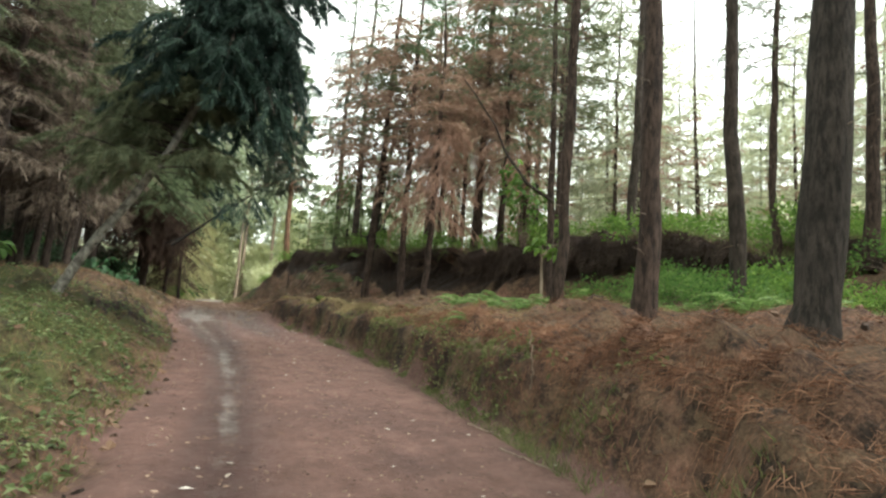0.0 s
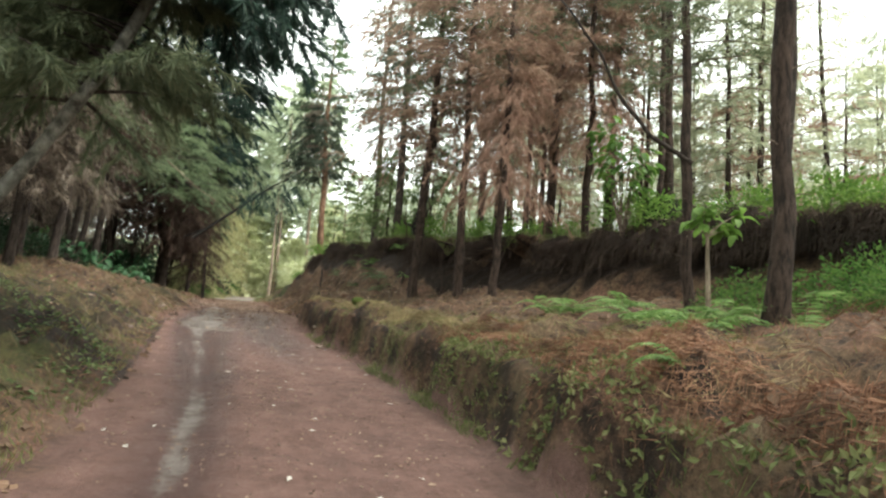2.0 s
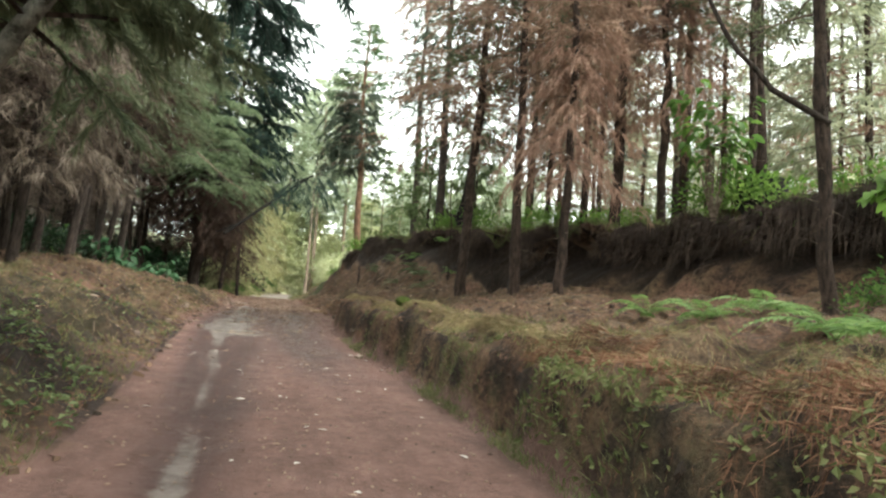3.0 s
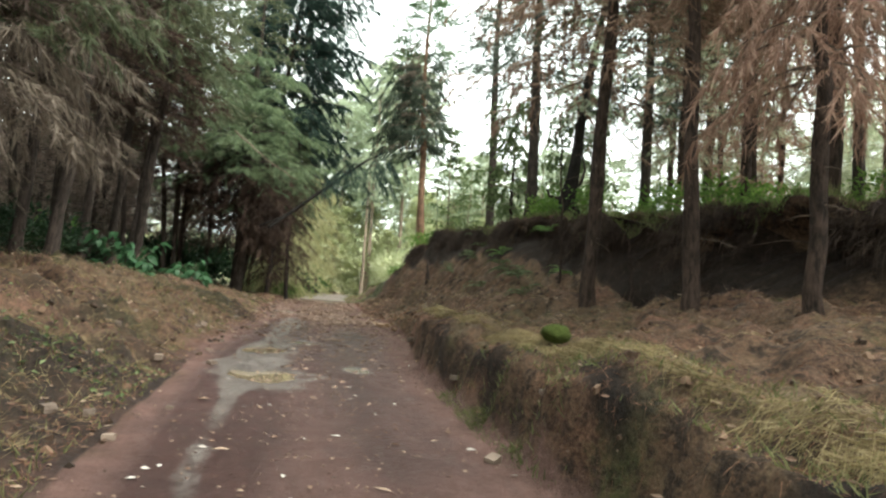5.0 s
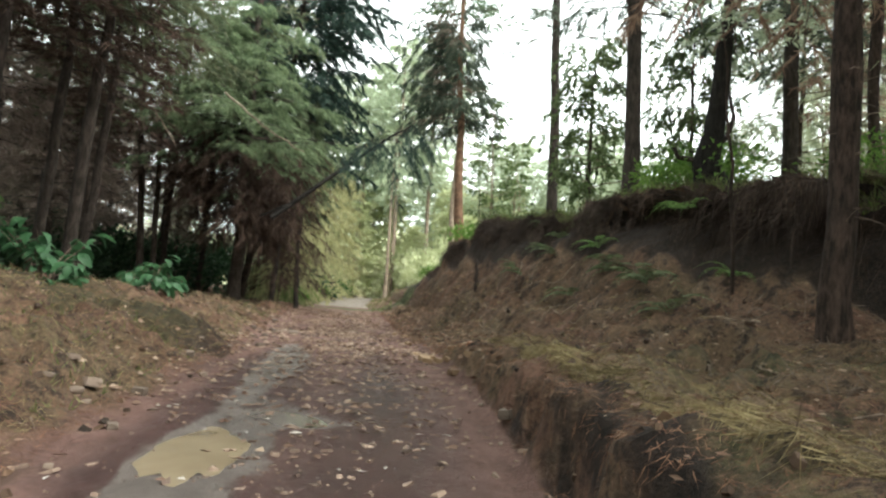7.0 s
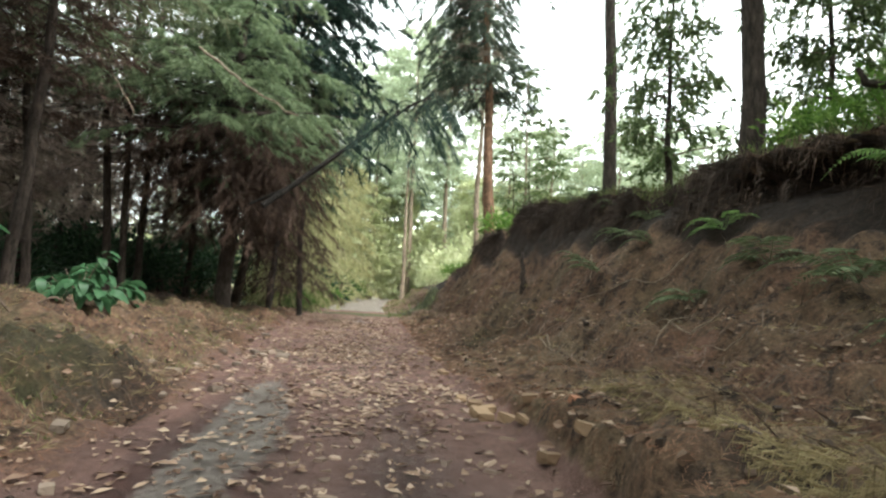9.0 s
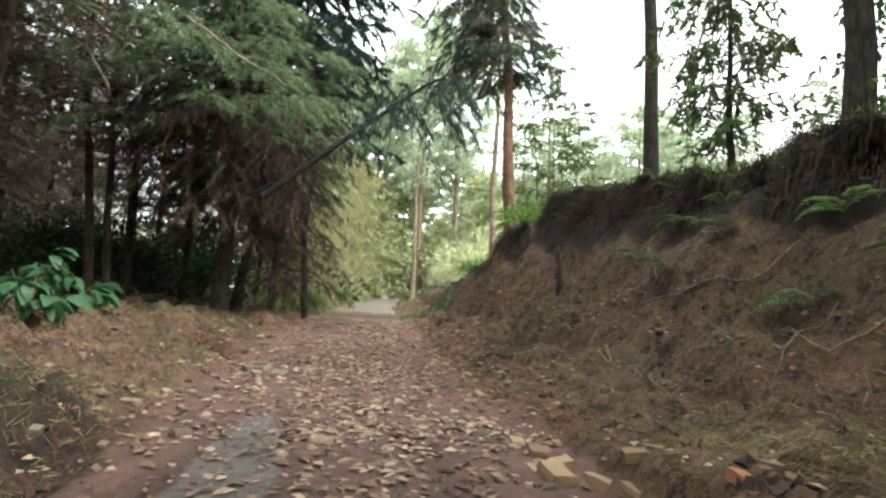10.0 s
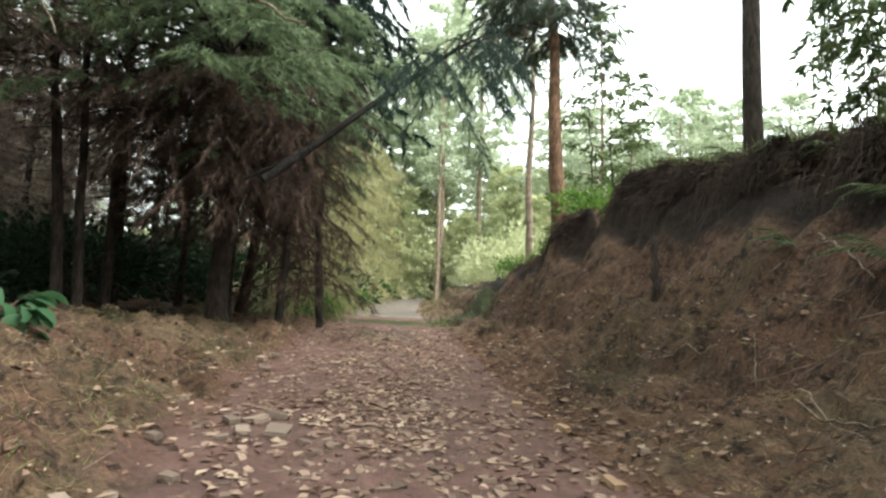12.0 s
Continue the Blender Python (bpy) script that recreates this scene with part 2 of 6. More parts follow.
# paler still: haze between the trunks put into the needle colour
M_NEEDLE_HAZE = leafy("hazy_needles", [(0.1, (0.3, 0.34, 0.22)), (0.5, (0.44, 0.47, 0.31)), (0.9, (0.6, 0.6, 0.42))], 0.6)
# brown needle mats, darkened to carry shade under the cut's lip
M_MAT = leafy("shade_dark_needle_mat", [(0.1, (0.018, 0.013, 0.01)), (0.5, (0.05, 0.035, 0.028)), (0.9, (0.115, 0.082, 0.063))], 0.1, 0.9)
M_NEEDLE_DUSK = leafy("grey_green_needles", [(0.1, (0.03, 0.045, 0.033)), (0.5, (0.075, 0.098, 0.07)), (0.9, (0.15, 0.175, 0.125))], 0.4)
M_NEEDLE_GOLD = leafy("golden_olive_needles", [(0.1, (0.23, 0.23, 0.115)), (0.5, (0.391, 0.38, 0.201)), (0.9, (0.575, 0.54, 0.322))], 0.6)
M_NEEDLE_FRESH = leafy("fresh_needles", [(0.1, (0.085, 0.125, 0.07)), (0.5, (0.195, 0.26, 0.145)), (0.9, (0.33, 0.41, 0.235))], 0.5)

# woods of the added hill; their pale green carries the haze
m = Nodes("hazy_far_woods")
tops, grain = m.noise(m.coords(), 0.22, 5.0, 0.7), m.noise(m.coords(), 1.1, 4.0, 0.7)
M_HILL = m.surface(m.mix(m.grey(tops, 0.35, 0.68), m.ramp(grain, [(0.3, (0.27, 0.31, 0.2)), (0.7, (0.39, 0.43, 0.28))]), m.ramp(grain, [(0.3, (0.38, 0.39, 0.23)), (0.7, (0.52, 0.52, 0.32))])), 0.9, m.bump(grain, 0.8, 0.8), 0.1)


# ---- helpers for shapes ----


def unit(v):
    return v / np.maximum(np.linalg.norm(v, axis=-1, keepdims=True), 1e-9)


def hashed(ix, iy, seed):
    n = (ix.astype(np.int64) * 374761393 + iy.astype(np.int64) * 668265263 + seed * 974711) & 0xFFFFFFFF
    n = ((n ^ (n >> 13)) * 1274126177) & 0xFFFFFFFF
    return ((n ^ (n >> 16)) & 0xFFFF) / 65535.0


def lumps(x, y, size, seed=0, octaves=3):
    """Smooth lattice noise in -1..1 at the given size in metres."""
    x, y = np.asarray(x, float), np.asarray(y, float)
    total, weight, scale = 0.0, 0.0, 1.0
    for o in range(octaves):
        u, v = x / size * scale + 31.7 * o, y / size * scale + 17.3 * o
        iu, iv = np.floor(u), np.floor(v)
        fu, fv = u - iu, v - iv
        fu, fv = fu * fu * (3 - 2 * fu), fv * fv * (3 - 2 * fv)
        a, b = hashed(iu, iv, seed + o), hashed(iu + 1, iv, seed + o)
        c, d = hashed(iu, iv + 1, seed + o), hashed(iu + 1, iv + 1, seed + o)
        total = total + ((a + (b - a) * fu) * (1 - fv) + (c + (d - c) * fu) * fv) / scale
        weight += 1 / scale
        scale *= 2
    return total / weight * 2 - 1


class Soup:
    """Collects vertices and faces of one mesh."""

    def __init__(self):
        self.v, self.f, self.count = [], [], 0

    def add(self, verts, faces):
        self.v.append(np.asarray(verts, float).reshape(-1, 3))
        faces = np.asarray(faces, int)
        self.f.append(faces + self.count)
        self.count += len(self.v[-1])

    def blades(self, at, along, side, length, width, droop=0.0):
        """One thin triangle a blade, from its foot along a way; all arrays of n rows."""
        n = len(at)
        along, side = unit(along), unit(side)
        length, width = np.broadcast_to(length, n)[:, None], np.broadcast_to(width, n)[:, None]
        tip = at + along * length
        tip[:, 2] -= np.broadcast_to(droop, n) * length[:, 0]
        v = np.stack([at - side * width / 2, at + side * width / 2, tip], 1)
        self.add(v, np.arange(3 * n).reshape(n, 3))

    def strands(self, at, along, side, length, width, fall):
        """Blades of two lengths that start along a way and then fall."""
        n = len(at)
        along, side = unit(along), unit(side)
        length, width = np.broadcast_to(length, n)[:, None], np.broadcast_to(width, n)[:, None]
        mid = at + along * length * 0.45
        mid[:, 2] -= 0.08 * length[:, 0]
        way = unit(along * (1 - np.broadcast_to(fall, n)[:, None]) - np.array([0, 0, 1.0]) * np.broadcast_to(fall, n)[:, None])
        tip = mid + way * length * 0.55
        v = np.stack([at - side * width / 2, at + side * width / 2, mid - side * width * 0.4, mid + side * width * 0.4, tip], 1)
        k = 5 * np.arange(n)[:, None]
        self.add(v, np.concatenate([k + [0, 1, 3], k + [0, 3, 2], k + [2, 3, 4]]))

    def leaves(self, at, along, normal, length, width, fold=0.15, droop=0.2):
        """Pointed leaves of four corners and a fold along the middle."""
        n = len(at)
        along = unit(along)
        side = unit(np.cross(along, normal))
        up = unit(np.cross(side, along))
        length, width = np.broadcast_to(length, n)[:, None], np.broadcast_to(width, n)[:, None]
        mid = at + along * length * 0.45
        tip = at + along * length - up * length * droop
        v = np.stack([at, mid + side * width / 2 + up * width * fold, tip, mid - side * width / 2 + up * width * fold], 1)
        k = 4 * np.arange(n)[:, None]
        self.add(v, np.concatenate([k + [0, 1, 2], k + [0, 2, 3]]))

    def tube(self, path, radii, sides=8, cap=True):
        path, radii = np.asarray(path, float), np.asarray(radii, float)
        n = len(path)
        way = unit(np.gradient(path, axis=0))
        ref = np.array([1.0, 0.0, 0.0]) if abs(way[0][0]) < 0.8 else np.array([0.0, 1.0, 0.0])
        s = unit(np.cross(way, ref))
        u = np.cross(way, s)
        a = np.linspace(0, 2 * np.pi, sides, endpoint=False)
        rings = path[:, None] + radii[:, None, None] * (np.cos(a)[None, :, None] * s[:, None] + np.sin(a)[None, :, None] * u[:, None])
        i, j = np.meshgrid(np.arange(n - 1), np.arange(sides), indexing="ij")
        k = (j + 1) % sides
        q = np.stack([i * sides + j, i * sides + k, (i + 1) * sides + k, (i + 1) * sides + j], -1).reshape(-1, 4)
        v = rings.reshape(-1, 3)
        tri = np.concatenate([q[:, [0, 1, 2]], q[:, [0, 2, 3]]])
        if cap:
            v = np.concatenate([v, path[-1:] + way[-1:] * radii[-1] * 0.4])
            b = (n - 1) * sides
            tri = np.concatenate([tri, np.stack([b + np.arange(sides), b + (np.arange(sides) + 1) % sides, np.full(sides, n * sides)], -1)])
        self.add(v, tri)

    def mesh(self, name, smooth=False):
        v, f = np.concatenate(self.v), np.concatenate(self.f)
        me = bpy.data.meshes.new(name)
        me.vertices.add(len(v))
        me.vertices.foreach_set("co", v.astype(np.float32).ravel())
        me.loops.add(f.size)
        me.loops.foreach_set("vertex_index", f.astype(np.int32).ravel())
        me.polygons.add(len(f))
        me.polygons.foreach_set("loop_start", np.arange(0, f.size, f.shape[1], dtype=np.int32))
        me.polygons.foreach_set("use_smooth", np.full(len(f), smooth))
        me.update(calc_edges=True)
        return me


def part(name, soup, material, parent=None, label="", smooth=False, kind=""):
    """Links a soup, a bmesh or a mesh as one object under a thing."""
    if isinstance(soup, Soup):
        me = soup.mesh(name, smooth)
    elif isinstance(soup, bmesh.types.BMesh):
        me = bpy.data.meshes.new(name)
        if smooth:
            for f in soup.faces:
                f.smooth = True
        soup.to_mesh(me)
        soup.free()
    else:
        me = soup
    if not me.materials:
        me.materials.append(material)
    ob = new(name, me)
    if parent:
        ob.parent = parent
    return tagged(ob, label, kind=kind)


def thing(name, label, category, group="", kind="", at=None):
    ob = new(name)
    ob.empty_display_size = 0.2
    if at is not None:
        ob.matrix_basis = at
    return tagged(ob, label, category, group, kind)


# ---- the lie of the land: a road bending away, a bank beside it, a cut slope above ----
ROAD_Y = [-14, 0, 5, 9, 12, 15.5, 19, 23, 28, 31.5, 34, 37.5, 42.5, 45, 60, 75, 110]
ROAD_X = [3.4, 0.6, -0.55, -1.9, -3.1, -4.7, -6.4, -8.3, -10, -11.5, -12.8, -14.3, -16.4, -17.5, -23.5, -28.5, -40]
ROAD_Z_Y = [-14, 0, 10, 13, 20, 25, 30, 36, 41.5, 46, 60, 75, 110]
ROAD_Z = [-0.8, 0, 0.62, 0.85, 1.2, 1.55, 1.83, 1.93, 2.2, 2.35, 2.6, 3.2, 3.6]
SKEW = 0.915
_fy = np.linspace(-14, 110, 1241)


def _smooth(a, n=21):
    pad = np.concatenate([np.full(n, a[0]) + (np.arange(-n, 0)) * (a[1] - a[0]), a, np.full(n, a[-1]) + np.arange(1, n + 1) * (a[-1] - a[-2])])
    return np.convolve(pad, np.ones(n) / n, "same")[n:-n]


_fx = _smooth(np.interp(_fy, ROAD_Y, ROAD_X))
_fz = _smooth(np.interp(_fy, ROAD_Z_Y, ROAD_Z))


def road_x(y):
    return np.interp(y, _fy, _fx)


def road_z(y):
    return np.interp(y, _fy, _fz)


# across the road at some stations: (d, height over the road) from the edge to the crest and beyond
STATIONS = [-14, 4, 10, 15, 20, 24, 28, 31, 35, 38, 41.5, 44, 48, 60, 110]
CREST_D = [16, 15, 13.5, 12.4, 10.7, 9.1, 7.5, 6.7, 6.2, 6.0, 5.6, 5.0, 4.6, 5, 6]
CREST_H = [2.2, 2.4, 3.0, 3.5, 3.85, 3.35, 3.35, 3.6, 3.75, 3.75, 4.15, 3.0, 1.9, 1.6, 1.2]
BANK_H = [0.9, 0.93, 0.96, 0.86, 0.88, 0.82, 0.58, 0.14, 0.04, 0.04, 0.04, 0.05, 0.05, 0.05, 0.05]
SHELF_D = [4.4, 4.4, 4.4, 3.8, 3.5, 3.5, 3.5, 3.7, 3.8, 3.8, 3.6, 3.3, 3.2, 3.2, 3.2]
SHELF_H = [1.25, 1.27, 1.32, 0.98, 0.8, 0.68, 0.5, 0.42, 0.42, 0.42, 0.5, 0.5, 0.4, 0.4, 0.3]
FOOT_H = [1.5, 1.6, 1.7, 1.8, 1.75, 1.4, 1.55, 2.3, 2.85, 2.95, 3.2, 2.2, 1.2, 1.0, 0.8]
FOOT_IN = [6.0, 5.5, 3.6, 1.3, 0.9, 0.8, 0.7, 0.55, 0.5, 0.5, 0.5, 0.6, 0.9, 1.5, 2]
LEFT_Y = [-14, 4, 12, 20, 26, 30, 36, 42, 50, 110]
LEFT_H = [0.55, 0.75, 1.0, 1.15, 1.15, 0.75, 0.55, 0.2, 0.12, 0.3]


def sat(y, table):
    return np.interp(y, STATIONS, table)


def knots(y):
    """Distances and heights of the cross-section at y."""
    dc, hc, hl = sat(y, CREST_D), sat(y, CREST_H), np.interp(y, LEFT_Y, LEFT_H)
    hf = sat(y, FOOT_H)
    one = np.ones_like(np.asarray(y, float))
    ds = [-160, -40, -14, -8, -5, -3.4, -2.3, -1.9, 1.75, 1.9, np.interp(y, [3, 8], [2.3, 2.06]), np.interp(y, [3, 8], [2.9, 2.5]), sat(y, SHELF_D), dc - sat(y, FOOT_IN), dc - 0.12, dc + 0.35, dc + 5, 45, 160]
    hs = [0.2, 0.4, hl * 0.6 + 0.25, hl + 0.15, hl, hl * 0.5, 0.1, 0, -0.02, 0.05, sat(y, BANK_H) * 0.82, sat(y, BANK_H) + 0.04, sat(y, SHELF_H), hf, hc - 0.12, hc, hc + 0.15, hc + 0.3, 0.5]
    return np.stack([one * v for v in ds], -1), np.stack([one * v for v in hs], -1)


# puddles in the ruts: along, beside, half length, half width, how far the level lies under the road
PUDDLES = [(21.45, -0.62, 0.75, 0.6, 0.05), (23.75, -0.86, 1.05, 0.33, 0.05), (25.0, -0.25, 0.3, 0.42, 0.05), (22.4, 0.8, 0.34, 0.24, 0.03), (44.0, -0.35, 1.0, 0.5, 0.05)]


def puddle_radius(p, x, y, d):
    wob = 1 + 0.42 * lumps(x, y, 0.6, 33, 2) + 0.2 * lumps(x, y, 0.2, 35, 1)
    return np.hypot((y - p[0]) / p[2], (d - p[1]) / p[3]) / wob


def puddle_level(p):
    return float(road_z(p[0])) - p[4]


def height(x, y):
    """Height of the ground over many places."""
    x, y = np.asarray(x, float), np.asarray(y, float)
    d = (x - road_x(y)) * SKEW
    flat_x, flat_y, flat_d = x.ravel(), y.ravel(), d.ravel()
    # the cut face is fluted and the bank's edge wanders
    dc = sat(flat_y, CREST_D)
    near_cut = np.clip(1 - np.abs(flat_d - dc) / 1.6, 0, 1)
    near_edge = np.clip(1 - np.abs(flat_d - 2.3) / 0.9, 0, 1)
    warped = flat_d + near_cut * (0.6 * lumps(flat_x, flat_y, 1.5, 41) + 0.25 * lumps(flat_x, flat_y, 0.5, 43)) + near_edge * (0.4 * lumps(flat_y, 0.3 * flat_d, 0.9, 47) + 0.2 * lumps(flat_y, flat_d, 0.32, 49))
    ds, hs = knots(flat_y)
    i = np.clip((ds <= warped[:, None]).sum(1) - 1, 0, ds.shape[1] - 2)
    k = np.arange(len(i))
    out = hs[k, i] + (hs[k, i + 1] - hs[k, i]) * np.clip((warped - ds[k, i]) / (ds[k, i + 1] - ds[k, i]), 0, 1)
    rough = np.clip((np.abs(flat_d) - 1.7) / 1.2, 0, 1)
    knobs = lumps(flat_x, flat_y, 0.55, 9, 2)
    out += rough * (0.26 * lumps(flat_x, flat_y, 1.7, 3) + 0.2 * (0.35 - np.abs(knobs)) + 0.16 * lumps(flat_x, flat_y, 0.36, 15, 2) + 0.11 * lumps(flat_x, flat_y, 0.2, 19, 2))
    out += np.clip((flat_d - 2.0) / 0.6, 0, 1) * np.clip((14 - flat_y) / 4, 0, 1) * np.clip((6.5 - flat_d) / 2, 0, 1) * (0.3 * lumps(flat_x, flat_y, 0.85, 53, 3) + 0.26 * (0.4 - np.abs(lumps(flat_x, flat_y, 0.45, 57, 2))))
    out += np.clip((-flat_d - 2.0) / 0.8, 0, 1) * np.clip((12 + flat_d) / 3, 0, 1) * 0.36 * (0.4 - np.abs(lumps(flat_x, flat_y, 0.5, 58, 2)))
    # hollows in the bank
    out -= rough * 0.75 * np.clip(lumps(flat_x, flat_y, 1.15, 29, 2) - 0.34, 0, 0.5) / 0.5
    out += (1 - rough) * (0.018 * lumps(flat_x, flat_y, 0.9, 5) + 0.01 * lumps(flat_x, flat_y, 0.25, 6))
    # two wheel ruts
    for rd, depth in ((-0.92, 0.055), (0.62, 0.035)):
        out -= depth * np.exp(-(((flat_d - rd - 0.08 * lumps(flat_y, 0 * flat_y, 2.5, 2)) / 0.24) ** 2)) * (0.7 + 0.5 * lumps(flat_y, 0 * flat_y, 1.7, 12))
    out += road_z(flat_y)
    for p in PUDDLES:
        near = np.nonzero((np.abs(flat_y - p[0]) < 3 * p[2]) & (np.abs(flat_d - p[1]) < 3 * p[3]))[0]
        if len(near):
            r = puddle_radius(p, flat_x[near], flat_y[near], flat_d[near])
            w = np.clip((2.0 - r) / 1.0, 0, 1)
            out[near] = out[near] * (1 - w) + (puddle_level(p) + 0.035 * np.clip(r - 1.0, -1, 1)) * w
    return out.reshape(x.shape)


def place(y, d):
    """A point of the ground y along and d beside the road's middle."""
    y, d = np.asarray(y, float), np.asarray(d, float)
    x = road_x(y) + d / SKEW
    return np.stack([x, y, height(x, y)], -1)


def ground_at(x, y):
    return float(height(np.array([x]), np.array([y]))[0])


# ---- ground, in four strips of one sheet ----
def rows_of_y():
    y = [-30.0]
    while y[-1] < 400:
        v = y[-1]
        step = 0.14 if 1 < v < 44 else (0.35 if -14 <= v < 60 else (1.5 if v < 120 else 20))
        y.append(v + step)
    return np.array(y)


def across(lo, hi, step):
    return np.linspace(lo, hi, max(2, int(round((hi - lo) / step)) + 1))


GY = rows_of_y()


def strip(name, columns, label, category, cut=False):
    """One strip of the sheet: columns are distances beside the road; with a cut they crowd at the crest and the face is hollowed under its lip."""
    n, m = len(GY), len(columns)
    y = np.repeat(GY[:, None], m, 1)
    d = np.repeat(columns[None], n, 0)
    if cut:
        dc = sat(GY, CREST_D)[:, None]
        u = columns[None]
        inner = 2.9 + (dc - 1.3 - 2.9) * (u - 10) / 10
        band = dc - 1.3 + 2.1 * (u - 20) / 10
        outer = dc + 0.8 + (30 - dc - 0.8) * ((u - 30) / 10) ** 2
        d = np.select([u <= 10, u <= 20, u <= 30, u <= 40], [1.9 + u / 10 + 0 * dc, inner, band, outer], 30 + (u - 40) ** 2 * 3.7)
    x = road_x(y) + d / SKEW
    z = height(x, y)
    if cut:
        low, high = road_z(y) + sat(y, FOOT_H), road_z(y) + sat(y, CREST_H)
        f = np.clip((z - low) / np.maximum(high - low, 0.3), 0, 1.05)
        near = np.clip(1 - np.abs(d - sat(y, CREST_D)) / 1.5, 0, 1) ** 0.3
        hollow = np.clip((y - 12) / 6, 0, 1) * np.clip((42 - y) / 5, 0, 1) * (0.75 + 0.6 * lumps(y, z, 0.9, 81) + 0.3 * lumps(y, z, 0.35, 83))
        x = x + near * np.clip(hollow, 0, 1) * 1.7 * np.clip(np.sin(np.pi * f ** 1.6), 0, 1)
    v = np.stack([x, y, z], -1).reshape(-1, 3)
    i, j = np.meshgrid(np.arange(n - 1), np.arange(m - 1), indexing="ij")
    a = (i * m + j).ravel()
    s = Soup()
    s.add(v, np.stack([a, a + 1, a + m + 1, a + m], -1))
    me = s.mesh(name, True)
    yy, dd = v[:, 1], d.ravel()
    dc = sat(yy, CREST_D)
    patch = lumps(v[:, 0], v[:, 1], 2.2, 21)
    ramp = lambda t, lo, hi: np.clip((t - lo) / (hi - lo), 0, 1)
    masks = {
        "litter": np.where(dd > 0, ramp(dd, 1.78, 2.1), ramp(-dd, 1.5, 2.5)) * 0.9 + 0.12 * patch + np.where(dd < 0, 0.3 * lumps(v[:, 0], v[:, 1], 0.5, 25, 2) * ramp(-dd, 1.1, 1.6), 0),
        "moss": np.where(dd < -1.9, ramp(-dd, 1.9, 2.8) * ramp(dd, -9, -6) * (ramp(-yy, -22, -9) * 0.34 + 0.4) + 0.42 * ramp(-dd, 2, 3) * patch, 0)
        + np.where((dd > 1.9) & (dd < 2.6), 0.3 + 0.4 * lumps(v[:, 0], v[:, 1], 0.7, 27), 0) * ramp(yy, 6, 10) * ramp(-yy, -27, -23)
        + np.where((dd > 3.0) & (dd < dc - 0.6), 0.17 + 0.44 * patch, 0) * ramp(yy, 14, 20) + ramp(dd, dc, dc + 0.5) * 0.5 + np.exp(-((yy - 49) / 1.8) ** 2) * (0.65 + 0.3 * patch),
        # bare dark earth; also paints shade under the lip, in hollows, on the verge
        "soil_shade": ramp(dd, dc - 0.9, dc - 0.4) * ramp(-dd, -dc + 0.05, -dc + 0.2) * 0.95 * ramp(yy, 11, 15) + np.where((dd > 1.85) & (dd < 2.6), 0.4 + 0.6 * lumps(v[:, 0] + v[:, 2], v[:, 1], 0.4, 28, 2), 0) * ramp(-yy, -31, -24) * (0.6 + 0.4 * ramp(yy, 6, 10)) + np.where((dd > 2.3) & (dd < dc - 0.5), 0.3 + 0.3 * patch, 0) * ramp(yy, 22, 28) + np.where((dd < -1.8) & (dd > -5), 0.56 + 0.4 * patch, 0) * ramp(yy, 9, 13) * ramp(-yy, -25, -21) + np.where((dd < -1.9) & (dd > -8), 0.36 + 0.42 * patch, 0) * ramp(yy, 23, 26),
        "damp": np.exp(-((dd + 0.95) / 0.5) ** 2) * 0.72 * ramp(-yy, -33, -28) + np.exp(-((dd - 0.6) / 0.35) ** 2) * 0.35 * ramp(yy, 12, 22) + 0.75 * np.exp(-((yy - 43.8) / 1.7) ** 2) * ramp(-np.abs(dd + 0.3), -1.1, -0.6) + 0.56 * ramp(yy, 12, 19) * ramp(-yy, -31, -26) * ramp(-np.abs(dd), -1.9, -1.3),
        # silt in the rut and around puddles; beyond y 51 the track just turns paler
        "silt": 1.0 * np.exp(-((yy - 28.2) / 1.7) ** 2 - ((dd + 0.78) / 0.4) ** 2) * (0.75 + 0.4 * lumps(v[:, 0], yy, 0.45, 87)) + (0.85 + 0.45 * lumps(v[:, 0], yy, 0.32, 89)) * np.max([np.clip(1.95 - puddle_radius(p, v[:, 0], v[:, 1], dd), 0, 1) * 0.75 for p in PUDDLES[:4]], 0) + np.exp(-((dd + 0.65) / 0.42) ** 2) * (0.3 + 0.36 * lumps(v[:, 0], yy, 0.6, 88)) * ramp(yy, 18.5, 20) * ramp(-yy, -27, -25) + np.exp(-((dd + 0.98 + 0.05 * lumps(yy, yy * 0, 2.0, 4)) / (0.17 + 0.14 * ramp(yy, 24, 28))) ** 2) * (0.52 + 0.14 * ramp(yy, 24, 27) + 0.26 * lumps(yy, 0 * yy, 1.1, 8) + 0.22 * lumps(yy, dd * 3, 0.4, 14)) * ramp(-yy, -34, -29) + ramp(yy, 51, 54) * (np.abs(dd) < 1.6) * 0.75,
    }
    masks["litter"] = np.maximum(masks["litter"], np.where(dd > 1.6, ramp(v[:, 2] - road_z(yy), 0.06, 0.2), 0) * 0.9)
    masks["beside"] = dd
    masks["straw"] = np.clip(1 - np.abs(dd - 2.95) / 0.6, 0, 1) ** 0.5 * 0.95 * ramp(yy, 10, 14) * ramp(-yy, -31, -27) + np.where(dd < -2.2, 0.24 + 0.4 * lumps(v[:, 0], v[:, 1], 1.4, 23), 0) * ramp(yy, 8, 16)
    for key, values in masks.items():
        att = me.attributes.new(key, "FLOAT", "POINT")
        att.data.foreach_set("value", values.astype(np.float32))
    return tagged(part(name, me, M_EARTH), label, category, kind="structure")


strip("ground", np.concatenate([[-400, -160, -80, -40, -28, -22], across(-18, -10, 0.8), across(-9.4, -1.9, 0.13)]), "brown needle-strewn forest floor with low green plants", "ground")
